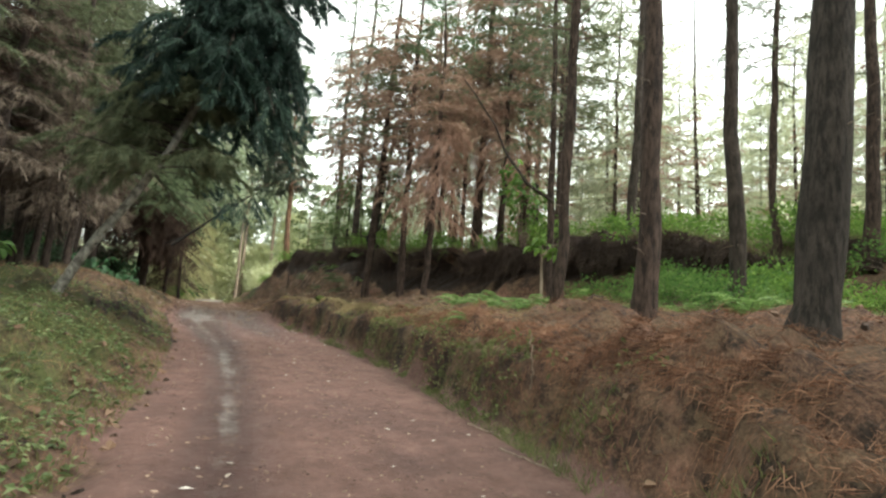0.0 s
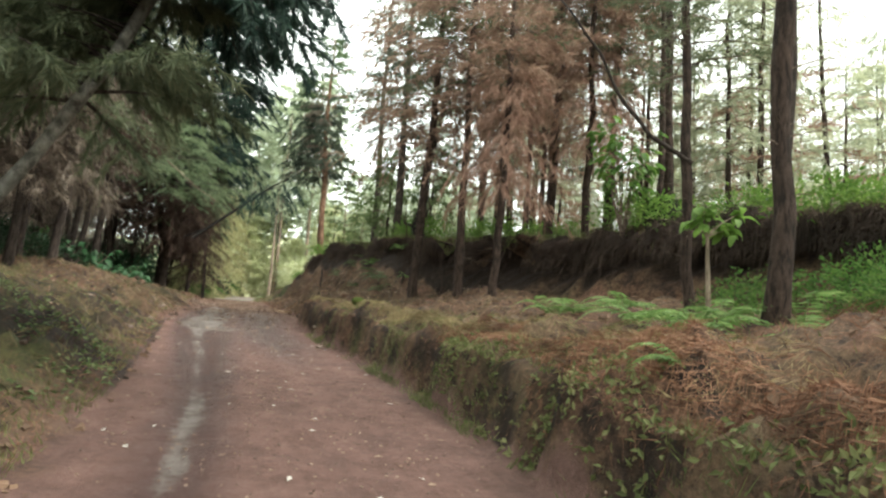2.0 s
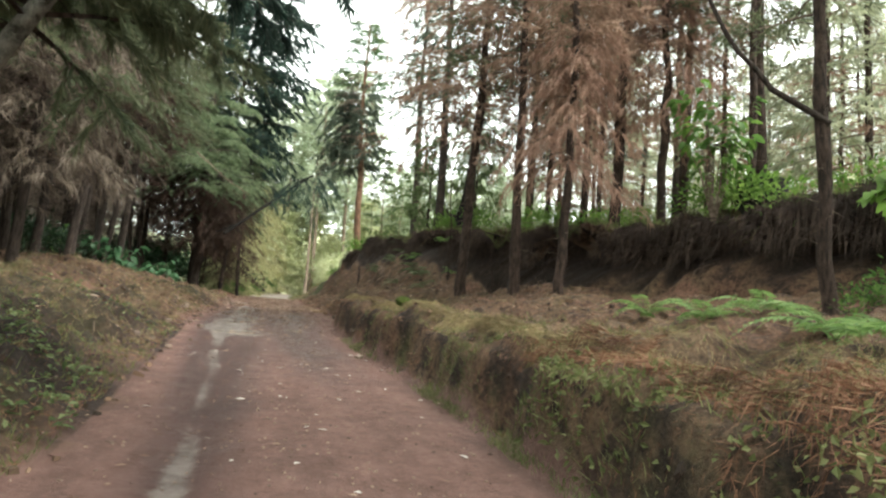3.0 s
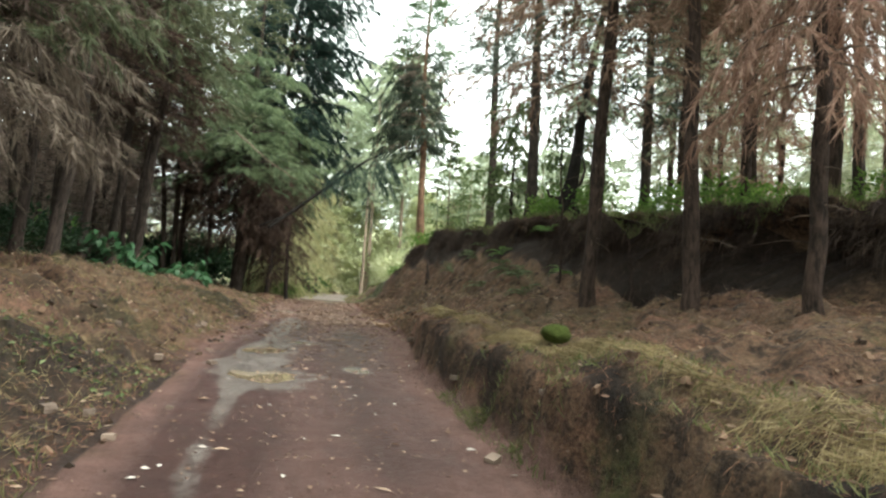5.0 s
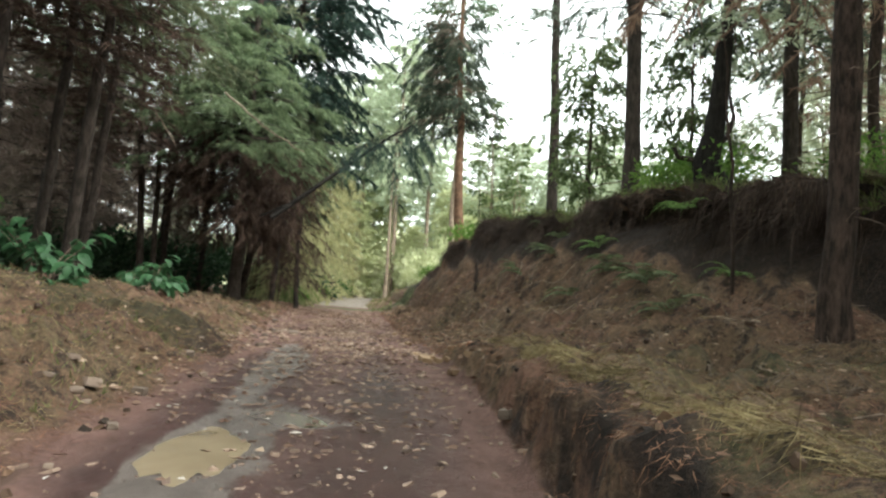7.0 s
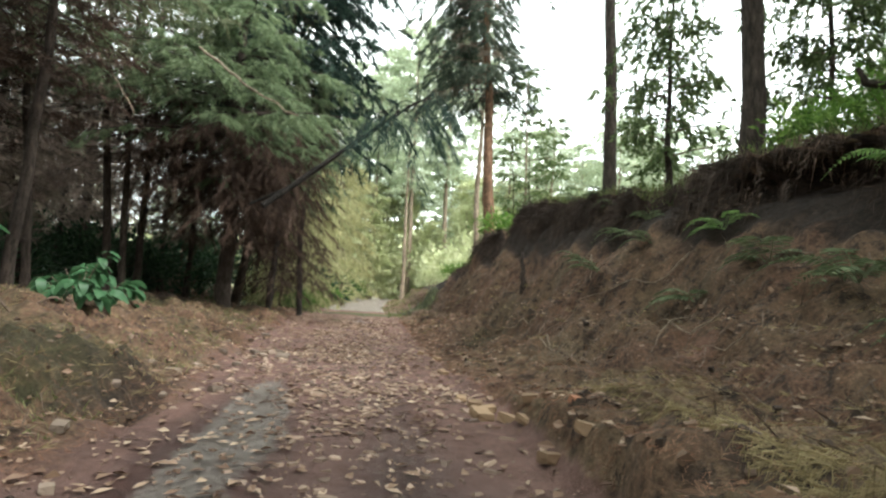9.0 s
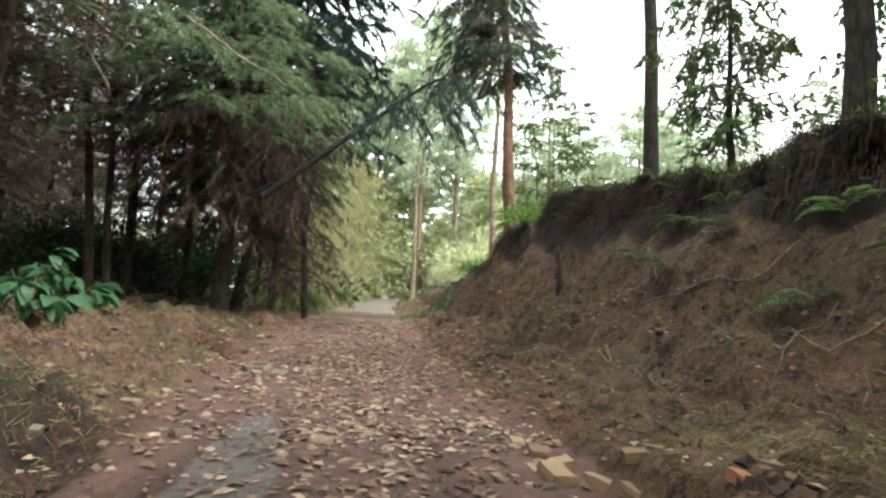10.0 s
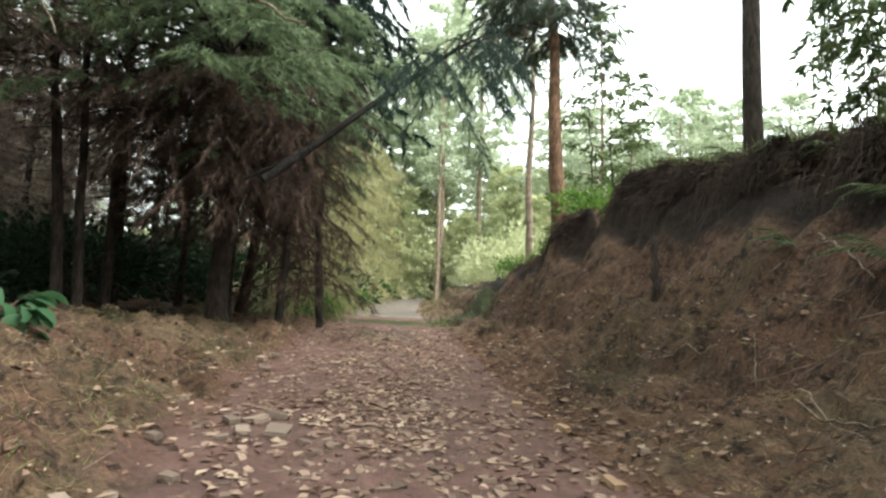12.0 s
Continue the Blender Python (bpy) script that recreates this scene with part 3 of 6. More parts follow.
strip("road", across(-1.9, 1.9, 0.1), "red-brown dirt track with damp wheel ruts", "road")
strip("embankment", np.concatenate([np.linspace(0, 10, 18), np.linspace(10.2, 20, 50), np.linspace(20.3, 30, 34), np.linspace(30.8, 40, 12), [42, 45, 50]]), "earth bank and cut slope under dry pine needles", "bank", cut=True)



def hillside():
    """An added far hillside with haze in its colours, lumpy like treetops, that closes the view behind the forest."""
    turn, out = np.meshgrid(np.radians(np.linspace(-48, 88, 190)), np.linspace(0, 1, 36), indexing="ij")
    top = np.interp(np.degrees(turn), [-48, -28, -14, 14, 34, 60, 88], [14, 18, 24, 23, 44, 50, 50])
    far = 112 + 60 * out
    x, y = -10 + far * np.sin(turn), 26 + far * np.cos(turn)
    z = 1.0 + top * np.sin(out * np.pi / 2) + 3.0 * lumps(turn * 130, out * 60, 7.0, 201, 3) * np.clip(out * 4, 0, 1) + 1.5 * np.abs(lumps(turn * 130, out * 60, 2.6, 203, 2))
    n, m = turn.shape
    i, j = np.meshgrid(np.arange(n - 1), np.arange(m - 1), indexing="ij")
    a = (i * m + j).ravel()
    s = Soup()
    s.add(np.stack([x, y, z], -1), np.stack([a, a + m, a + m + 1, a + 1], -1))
    tagged(part("backdrop", s, M_HILL, smooth=True), "added far hillside, its woods paled for haze", "hillside", kind="structure")


hillside()

# ---- trees ----
def bend(n, reach, seed):
    r = np.random.default_rng(seed)
    w = np.cumsum(r.normal(0, 1, (n, 2)), 0)
    w -= np.linspace(0, 1, n)[:, None] * w[-1] * 0.6
    return w / max(1e-6, np.abs(w).max()) * reach


def trunk_path(tall, lean=(0, 0), wander=0.12, seed=0, n=18, straighten=0.35):
    z = np.linspace(0, 1, n) ** 1.15 * tall
    w = bend(n, wander, seed)
    w[0] = 0
    curve = z * (1 - straighten * z / tall)
    return np.stack([w[:, 0] + lean[0] * curve, w[:, 1] + lean[1] * curve, z - 0.25], -1)


def bough(wood, r, root, yaw, rise, long, thick, sag=0.12, sides=3, steps=5):
    """The wood of one limb; returns its line."""
    t = np.linspace(0, 1, steps)
    out = np.array([math.cos(yaw), math.sin(yaw)])
    kink = np.cumsum(r.normal(0, 0.05 * long, steps)) * t
    p = np.stack([root[0] + out[0] * long * t - out[1] * kink, root[1] + out[1] * long * t + out[0] * kink, root[2] + rise * long * t - sag * long * t * t * 2], -1)
    wood.tube(p, thick * (1 - 0.82 * t), sides, cap=False)
    return p


def dress(leaf, wood, r, p, twigs, blades, needle, width, twig_long=0.35, hang=0.0, bare=0.2, spread=0.55, droop=0.25, broad=False):
    """Side twigs along a limb's line, each thick with needles or leaves."""
    long = np.linalg.norm(p[-1] - p[0])
    way = unit((p[-1] - p[0])[None])[0]
    f = bare + (1 - bare) * (np.arange(twigs) + r.uniform(0, 1, twigs)) / twigs
    x = f * (len(p) - 1)
    i = np.minimum(x.astype(int), len(p) - 2)
    root = p[i] + (p[i + 1] - p[i]) * (x - i)[:, None]
    side = np.where(np.arange(twigs) % 2, 1, -1) * r.uniform(0.45, 1.25, twigs)
    c, s = np.cos(side), np.sin(side)
    out = np.stack([way[0] * c - way[1] * s, way[0] * s + way[1] * c, r.uniform(-0.15, 0.3, twigs) - hang], -1)
    out = unit(out)
    tl = long * twig_long * (1.3 - 0.85 * f) * r.uniform(0.6, 1.35, twigs) + needle * 0.5
    wood.blades(root, out, np.cross(out, r.normal(0, 1, out.shape)), tl * 0.9, 0.005 + 0.004 * long / 3, (0.15 + hang) * 0.5)
    k = np.repeat(np.arange(twigs), blades)
    g = r.uniform(0.05, 1.0, len(k))
    at = root[k] + out[k] * (tl[k] * g)[:, None]
    at[:, 2] -= (0.15 + hang) * 0.5 * tl[k] * g * g
    along = unit(out[k] * 0.9 + r.normal(0, spread, at.shape))
    n = needle * r.uniform(0.55, 1.3, len(k))
    if broad:
        leaf.leaves(at, along, r.normal(0, 1, at.shape) + np.array([0, 0, 1.2]), n, width * r.uniform(0.7, 1.3, len(k)), 0.1, droop)
    else:
        leaf.blades(at, along, np.cross(along, r.normal(0, 1, at.shape)), n, width * r.uniform(0.7, 1.3, len(k)), droop + hang * 0.5)


def pine(name, label, seed, tall=20.0, radius=0.17, bark_mat=None, lean=(0, 0), wander=0.15, stubs=10, tiers=(), flare=0.35, twig_mat=None, straighten=0.35):
    """A tree: trunk, bare stubs and tiers of limbs. A tier is a dict: leaf, low, high, count, reach, and how it is dressed."""
    r = np.random.default_rng(seed)
    tree = thing(name, label, "tree", "trees of the forest")
    path = trunk_path(tall, lean, wander, seed, straighten=straighten)
    h = path[:, 2] + 0.25
    rad = radius * (1 - 0.82 * (h / tall) ** 1.1) * (1 + flare * np.exp(-h / 0.35))
    rad = rad * (1 + 0.05 * r.normal(0, 1, len(rad)))
    s = Soup()
    s.tube(path, rad, 12)
    part("trunk", s, bark_mat or M_BARK, tree, smooth=True)
    at = lambda z: np.array([np.interp(z, h, path[:, 0]), np.interp(z, h, path[:, 1]), z - 0.25])
    wood = Soup()
    low = min([t["low"] for t in tiers] + [8.0])
    for _ in range(stubs):
        bough(wood, r, at(r.uniform(1.2, max(low, 4.0))), r.uniform(0, 6.28), r.uniform(-0.2, 0.5), r.uniform(0.15, 0.9), 0.014, steps=3, sides=3)
    for t in tiers:
        leaf = Soup()
        for k in range(t["count"]):
            f = (k + r.uniform(0, 1)) / t["count"]
            z = t["low"] + (t["high"] - t["low"]) * f
            taper = t.get("taper", 0.75)
            long = t["reach"] * (math.sin(math.pi * (0.14 + 0.8 * f)) ** 0.7 if t.get("domed") else 1 - taper * f) * r.uniform(0.55, 1.15)
            yaw = k * 2.4 + r.uniform(-0.6, 0.6)
            if "toward" in t and r.uniform() < 0.6:
                yaw = radians(t["toward"]) + r.uniform(-0.8, 0.8)
            p = bough(wood, r, at(z), yaw, r.uniform(*t.get("rise", (0.0, 0.4))), long, t.get("thick", 0.03) * (1.1 - 0.7 * f), t.get("sag", 0.12))
            dress(leaf, wood, r, p, t.get("twigs", 7), t.get("blades", 12), t.get("needle", 0.3), t.get("width", 0.035), t.get("twig_long", 0.35), t.get("hang", 0.0), t.get("bare", 0.2), t.get("spread", 0.55), t.get("droop", 0.25), t.get("broad", False))
        part(t.get("name", "crown"), leaf, t["leaf"], tree, t.get("label", ""), kind="stuff")
    if wood.count:
        part("branchwork", wood, twig_mat or M_TWIG, tree, kind="stuff")
    return tree


def stand(x, y, turn=0.0, size=1.0, tilt=(0, 0)):
    return Matrix.Translation((x, y, ground_at(x, y))) @ Euler((radians(tilt[0]), radians(tilt[1]), radians(turn))).to_matrix().to_4x4() @ Matrix.Scale(size, 4)


def first(tree, *a, **k):
    tree.matrix_basis = stand(*a, **k)
    return tree


def again(tree, x, y, turn=0.0, size=1.0, tilt=(0, 0), label=""):
    ob = copy_thing(tree, Matrix.Identity(4))
    ob.matrix_basis = stand(x, y, turn, size, tilt)
    return tagged(ob, label)


def dead_tier(leaf, low, high, count, reach, **k):
    return dict(dict(name="dead_foliage", label="dry dead needles", leaf=leaf, low=low, high=high, count=count, reach=reach, taper=0.2, sag=0.16, rise=(-0.15, 0.25), hang=0.15, thick=0.024), **k)


def green_tier(leaf, low, high, count, reach, **k):
    return dict(dict(leaf=leaf, low=low, high=high, count=count, reach=reach), **k)


R = random.Random(11)
BARE = "tall slender pine with a bare brown trunk and high crown"
# slender pines with high green crowns
tall_a = first(pine("pine_tree", BARE, 1, 20, 0.18, stubs=26, tiers=[green_tier(M_NEEDLE, 8.0, 19.5, 26, 2.4)]), 3.13, 9.22)
tall_b = first(pine("pine_tree", BARE, 2, 18, 0.13, stubs=30, wander=0.25, tiers=[green_tier(M_NEEDLE_OLIVE, 6.0, 12.5, 32, 2.6, blades=24, needle=0.26, width=0.03, taper=0.3), green_tier(M_NEEDLE_OLIVE, 12, 17.5, 12, 1.8)]), 2.41, 12.28)
tall_c = first(pine("pine_tree", "tall pine with a dark trunk and olive crown", 3, 21, 0.17, M_BARK_DARK, stubs=22, tiers=[green_tier(M_NEEDLE_OLIVE, 8.0, 20.5, 26, 2.4)]), 5.81, 11.91)
# the thick one at the bank
first(pine("pine_tree", "thick old pine with furrowed dark bark", 13, 20, 0.28, M_BARK_BLACK, stubs=6, lean=(0.075, 0.02), tiers=[green_tier(M_NEEDLE, 8.0, 19.5, 30, 3.0)]), 4.33, 7.05)
# pines with dead brown limbs under the crown
brown_a = first(pine("pine_tree", "pine with brown dead limbs below its crown", 4, 18, 0.15, stubs=24, tiers=[dead_tier(M_DEAD, 6.4, 12.5, 48, 3.2, blades=42, needle=0.22, width=0.03, hang=0.3), green_tier(M_NEEDLE_OLIVE, 7.6, 12, 22, 2.6, blades=16, needle=0.32, width=0.05), green_tier(M_NEEDLE, 12, 17.5, 12, 1.8)]), -1.65, 24.5)
brown_b = first(pine("pine_tree", "pine hung with pale pinkish dead needles", 5, 14, 0.12, stubs=16, tiers=[dead_tier(M_DEAD_PINK, 3.4, 6.8, 40, 1.7, hang=0.8, needle=0.2, width=0.022, blades=34, sag=0.24), dead_tier(M_DEAD, 6.2, 9.0, 26, 2.2, blades=24, width=0.034), green_tier(M_NEEDLE, 8, 13.5, 18, 1.8)]), -0.55, 21.93)
rusty = first(pine("pine_tree", "tall pine with rust-brown dry crown over a bare trunk", 22, 20, 0.19, M_BARK, stubs=20, tiers=[dead_tier(M_DEAD, 5.8, 13.5, 56, 4.1, blades=38, twigs=9, needle=0.24, width=0.034, hang=0.3), green_tier(M_NEEDLE_OLIVE, 7.6, 13, 30, 3.2, blades=24, twigs=8, needle=0.28, width=0.04, hang=0.2), green_tier(M_NEEDLE, 13, 19.5, 18, 2.2, blades=10, needle=0.36, width=0.05)]), 1.46, 26.4)
# thin understorey pines of the dense stand
GREY = "thin pine with grey dead twigs in a dense stand"
grey_a = first(pine("pine_tree", GREY, 6, 16, 0.13, M_BARK_DARK, stubs=14, twig_mat=M_BARK_DARK, tiers=[dead_tier(M_DEAD_MID, 3.0, 9.5, 44, 2.3, blades=30, needle=0.28, width=0.03, droop=0.45), green_tier(M_NEEDLE_OLIVE, 10.5, 15.5, 7, 1.6, blades=8, needle=0.36, width=0.04)]), -13.6, 17.2, size=1.15, tilt=(0, 3))
grey_b = first(pine("pine_tree", GREY, 7, 15, 0.11, M_BARK_DARK, stubs=14, twig_mat=M_BARK_DARK, tiers=[dead_tier(M_DEAD_GREY, 3.6, 9.0, 40, 2.2, blades=20, needle=0.32, width=0.042), green_tier(M_NEEDLE, 10.0, 14.5, 7, 1.6, blades=8, needle=0.36, width=0.04)]), -14.6, 20.6)
grey_c = first(pine("pine_tree", "pine with drooping olive limbs at the edge of the stand", 14, 15, 0.14, M_BARK_DARK, stubs=10, tiers=[dead_tier(M_DEAD_MID, 3.0, 7.0, 46, 3.0, blades=42, needle=0.26, width=0.028, hang=0.4, droop=0.45), green_tier(M_NEEDLE_OLIVE, 4.4, 11, 52, 3.4, blades=46, needle=0.27, width=0.03, hang=0.3, taper=0.5), green_tier(M_NEEDLE, 11, 14.8, 12, 1.8, blades=8)]), -13.4, 20.4)
# trunks with nothing but bare twigs low down, deep in the stand
pole_a = first(pine("pine_tree", "dark bare pine trunk deep in a dense stand", 15, 15, 0.12, M_BARK_DARK, stubs=40, twig_mat=M_BARK_DARK, tiers=[dead_tier(M_DEAD_GREY, 4.6, 11.0, 44, 2.2, blades=16, needle=0.3, width=0.038), green_tier(M_NEEDLE_OLIVE, 10.5, 14.5, 7, 1.8, blades=8, needle=0.36, width=0.04)]), -19.5, 23.0)

# high-crowned pines at the stand's edge, bare below
edge_pine = first(pine("pine_tree", "edge pine with a bare leaning trunk and olive crown", 24, 16, 0.14, M_BARK_DARK, stubs=30, twig_mat=M_BARK_DARK, tiers=[dead_tier(M_DEAD_DARK, 5.2, 9.0, 28, 2.2, blades=40, needle=0.22, width=0.02), green_tier(M_NEEDLE_OLIVE, 6.6, 15.5, 62, 3.5, blades=36, needle=0.28, width=0.036, hang=0.25, taper=0.5)]), -15.4, 24.5, 80, 1.05, (0, 3))
again(edge_pine, -17.7, 30.1, 10, 1.1, (0, 2))

# the leaning dark conifer over the track
leaning = first(pine("cypress_tree", "leaning dark blue-green conifer with drooping sprays and a pale trunk", 8, 11.5, 0.1, M_BARK_LICHEN, lean=(0.62, 0.14), straighten=0.6, wander=0.2, stubs=6, twig_mat=M_BARK_DARK, tiers=[
    green_tier(M_NEEDLE_OLIVE, 2.9, 5.8, 60, 2.2, blades=90, hang=0.45, needle=0.2, width=0.02, toward=200, label="dull grey-green needles"),
    green_tier(M_NEEDLE_DARK, 5.0, 11.4, 110, 1.9, sag=0.3, blades=110, twigs=9, hang=0.5, needle=0.2, width=0.026, twig_long=0.34, taper=0.25, rise=(0.0, 0.5)),
    green_tier(M_NEEDLE_DARK, 5.2, 8.2, 34, 1.7, toward=-30, sag=0.6, blades=110, twigs=9, hang=0.6, needle=0.2, width=0.026, twig_long=0.3, taper=0.1, rise=(0.0, 0.3))]), -7.5, 11.6)
# the group at the bend
first(pine("cypress_tree", "tall dark conifer with dense blue-green crown", 9, 23, 0.2, M_BARK_DARK, stubs=4, lean=(0.17, 0.0), tiers=[
    dead_tier(M_DEAD_DARK, 4.2, 10.0, 30, 1.5, blades=22, hang=0.4, needle=0.28, width=0.04), green_tier(M_NEEDLE_DARK, 7.8, 22.5, 190, 4.5, blades=64, twigs=9, hang=0.4, needle=0.34, width=0.06, taper=0.12)]), -23.0, 45.6)
bough_a = first(pine("pine_tree", "old pine with long drooping green boughs over brown twigs", 10, 17, 0.28, M_BARK_DARK, stubs=8, tiers=[
    dead_tier(M_DEAD_DARK, 3.6, 6.6, 56, 3.0, blades=64, hang=0.7, needle=0.2, width=0.02, toward=-20), dead_tier(M_DEAD_DARK, 5.0, 7.2, 40, 3.8, blades=60, hang=0.6, needle=0.2, width=0.02, toward=-100),
    green_tier(M_NEEDLE_FRESH, 6.3, 12.5, 66, 5.8, blades=90, twigs=10, hang=0.35, needle=0.25, width=0.03, taper=0.45, toward=-70, rise=(-0.05, 0.25), thick=0.06, twig_long=0.24), green_tier(M_NEEDLE_OLIVE, 11, 16.8, 20, 3.0, blades=12, needle=0.4, width=0.06)], twig_mat=M_BARK_DARK), -20.3, 41.0)
skirt = first(pine("pine_tree", "dying pine with dark brown twigs down to the ground", 26, 11, 0.12, M_BARK_BLACK, stubs=12, twig_mat=M_BARK_DARK, tiers=[dead_tier(M_DEAD_DARK, 1.5, 8.5, 56, 1.9, blades=34, twigs=7, hang=0.45, needle=0.18, width=0.018, sag=0.25, spread=0.8), green_tier(M_NEEDLE_OLIVE, 4.5, 10.5, 30, 1.8, blades=40, hang=0.5, needle=0.22, width=0.026)]), -19.5, 42.6)
again(pole_a, -23.55, 40.6, 20, 1.1)
again(grey_a, -25.4, 42.6, 50, 1.0)
again(pole_a, -22.6, 38.8, 150, 0.95, (0, 3))
again(bough_a, -21.9, 43.4, 50, 0.85)
again(skirt, -19.3, 44.4, 200, 1.0)

# right of the track, where they stand
crest_pine = first(pine("pine_tree", "tall pine with a dark trunk and heavy grey-green boughs", 28, 19, 0.22, M_BARK_DARK, stubs=16, twig_mat=M_BARK_DARK, tiers=[green_tier(M_NEEDLE_DUSK, 5.2, 13.0, 46, 3.4, blades=34, twigs=9, needle=0.26, width=0.034, hang=0.35, taper=0.3), green_tier(M_NEEDLE, 13, 18.5, 16, 2.4)]), 2.1, 40.5)
high_pine = first(pine("pine_tree", "tall pine with a clean grey trunk and high thin limbs", 29, 20, 0.2, M_BARK_DARK, stubs=4, tiers=[green_tier(M_NEEDLE_DUSK, 6.9, 13.0, 22, 2.9, blades=24, needle=0.3, width=0.035), green_tier(M_NEEDLE, 13, 19.5, 24, 2.4)]), 5.2, 34.0)
for tree, x, y, size in [
    (tall_b, 3.18, 17.2, 0.9), (tall_c, 6.31, 19.6, 1.0), (tall_b, 8.9, 16.0, 0.9), (tall_a, 9.6, 13.2, 0.9), (tall_c, 8.2, 10.6, 0.8), (rusty, -3.32, 27.05, 0.95),
    (crest_pine, -5.29, 34.7, 1.0), (high_pine, -7.65, 42.2, 1.1), (crest_pine, -1.0, 36.5, 1.0), (brown_a, 0.9, 30.5, 0.9), (brown_a, 3.6, 27.0, 1.05), (brown_b, 2.4, 24.6, 1.1), (tall_b, -0.4, 33.5, 1.0), (tall_b, 4.6, 24.0, 0.9),
]:
    again(tree, x, y, R.uniform(0, 360), size, (R.uniform(-1.2, 1.2), R.uniform(-1.2, 1.2)))
veil = first(pine("pine_tree", "young pine with soft haze-paled green limbs to the ground", 20, 14, 0.11, stubs=4, tiers=[green_tier(M_NEEDLE_PALE, 1.8, 13.5, 52, 2.8, blades=12, needle=0.5, width=0.07, hang=0.2, taper=0.5)]), 7.5, 26.0)
veil_b = first(pine("pine_tree", "young pine with dry pinkish-brown limbs", 21, 13, 0.11, stubs=4, tiers=[dead_tier(M_DEAD_PINK, 1.8, 8, 36, 2.3, blades=10, needle=0.45, width=0.05), green_tier(M_NEEDLE_PALE, 7, 12.5, 24, 2.0, blades=11, needle=0.5, width=0.05)]), 10.5, 31.0)
for k in range(64):
    y = R.uniform(10, 60)
    d = R.uniform(float(sat(y, CREST_D)) + 2.5, 30)
    if y > 33 and d < 15 or k > 30 and d < 15:
        continue
    kind, turn, size, tilt = R.choice((tall_a, tall_b, tall_c, brown_a, tall_b)) if k < 30 else R.choice((veil, veil, veil_b)), R.uniform(0, 360), R.uniform(0.75, 1.05), (R.uniform(-2, 2), R.uniform(-2, 2))
    if (y < 44 or d > 22) and not (k < 30 and d > 19 and k % 3) and not (k >= 30 and y < 38):
        again(kind, float(road_x(y)) + d / SKEW, y, turn, size, tilt)
# soft pines of middle height, paled for haze, stand behind the crest
soft = first(pine("pine_tree", "slim pine with soft haze-paled boughs from half its height", 30, 16, 0.12, stubs=14, tiers=[green_tier(M_NEEDLE_HAZE, 3.6, 12.0, 40, 2.9, blades=13, twigs=8, needle=0.28, width=0.036, hang=0.3, taper=0.35), dead_tier(M_DEAD_PINK, 2.6, 8.0, 12, 2.2, blades=16, needle=0.26, width=0.034)]), 1.8, 33.0)
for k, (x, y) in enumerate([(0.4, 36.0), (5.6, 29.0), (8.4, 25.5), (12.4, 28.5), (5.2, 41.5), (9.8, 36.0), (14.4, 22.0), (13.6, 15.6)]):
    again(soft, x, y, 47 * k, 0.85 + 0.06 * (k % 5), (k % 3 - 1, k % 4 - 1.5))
# a wall of pines in haze-pale colour closes the view between the trunks
hazy = first(pine("pine_tree", "pine in haze-paled green with soft limbs to the ground", 27, 17, 0.13, stubs=2, tiers=[green_tier(M_NEEDLE_HAZE, 1.2, 14.5, 54, 3.2, blades=11, twigs=7, needle=0.45, width=0.06, hang=0.3, taper=0.5)]), 21.0, 24.0)
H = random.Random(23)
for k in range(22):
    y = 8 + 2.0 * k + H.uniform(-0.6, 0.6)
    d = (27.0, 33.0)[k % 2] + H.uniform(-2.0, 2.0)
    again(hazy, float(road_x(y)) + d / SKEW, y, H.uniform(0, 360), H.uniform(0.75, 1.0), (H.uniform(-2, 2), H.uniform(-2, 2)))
for k in range(30):
    y = R.uniform(16, 66)
    d = R.uniform(24, 42)
    again((veil, veil, veil_b, veil)[k % 4], float(road_x(y)) + d / SKEW, y, R.uniform(0, 360), R.uniform(0.8, 1.15), (R.uniform(-2, 2), R.uniform(-2, 2)))
# unseen trees added behind and beside the start of the track, for shade
for k in range(16):
    y = -13 + 1.25 * k
    d = R.uniform(5.5, 13) if y < 3 else R.uniform(9.5, 15)
    turn, size = R.uniform(0, 360), R.uniform(0.85, 1.05)
    if y < 4:
        again((tall_a, brown_a, tall_c)[k % 3], float(road_x(y)) + d / SKEW, y, turn, size)
# four more pines out of view, added to shade the near bank
for x, y in ((6.8, 1.5), (5.8, -1.5), (9.0, 4.2), (8.2, -0.5)):
    again(brown_a, x, y, 140 * x, 0.95)
for k in range(7):
    y = -13 + 2.3 * k
    again((grey_a, grey_b)[k % 2], float(road_x(y)) - R.uniform(5.5, 9) / SKEW, y, R.uniform(0, 360), R.uniform(0.9, 1.1))
for x, y, size, tree in [(-15.0, 15.2, 1.0, grey_a), (-16.6, 17.8, 1.05, grey_b), (-17.8, 20.6, 1.0, grey_a), (-13.2, 12.0, 0.95, grey_b), (-15.8, 12.6, 1.0, grey_a), (-18.0, 15.0, 1.05, grey_a), (-19.8, 18.4, 1.0, grey_b), (-11.8, 9.6, 0.9, grey_a),
                        (-25.0, 36.0, 1.0, grey_a), (-27.0, 39.0, 1.0, grey_b), (-24.6, 44.5, 1.0, grey_a), (-27.2, 46.0, 1.0, grey_a), (-29.5, 42.5, 1.1, grey_b), (-24.0, 48.5, 0.95, grey_b), (-28.5, 36.5, 1.0, grey_a), (-31.5, 46.0, 1.1, grey_a)]:
    again(tree, x, y, R.uniform(0, 360), size, (R.uniform(-3, 3), R.uniform(-3, 3)))
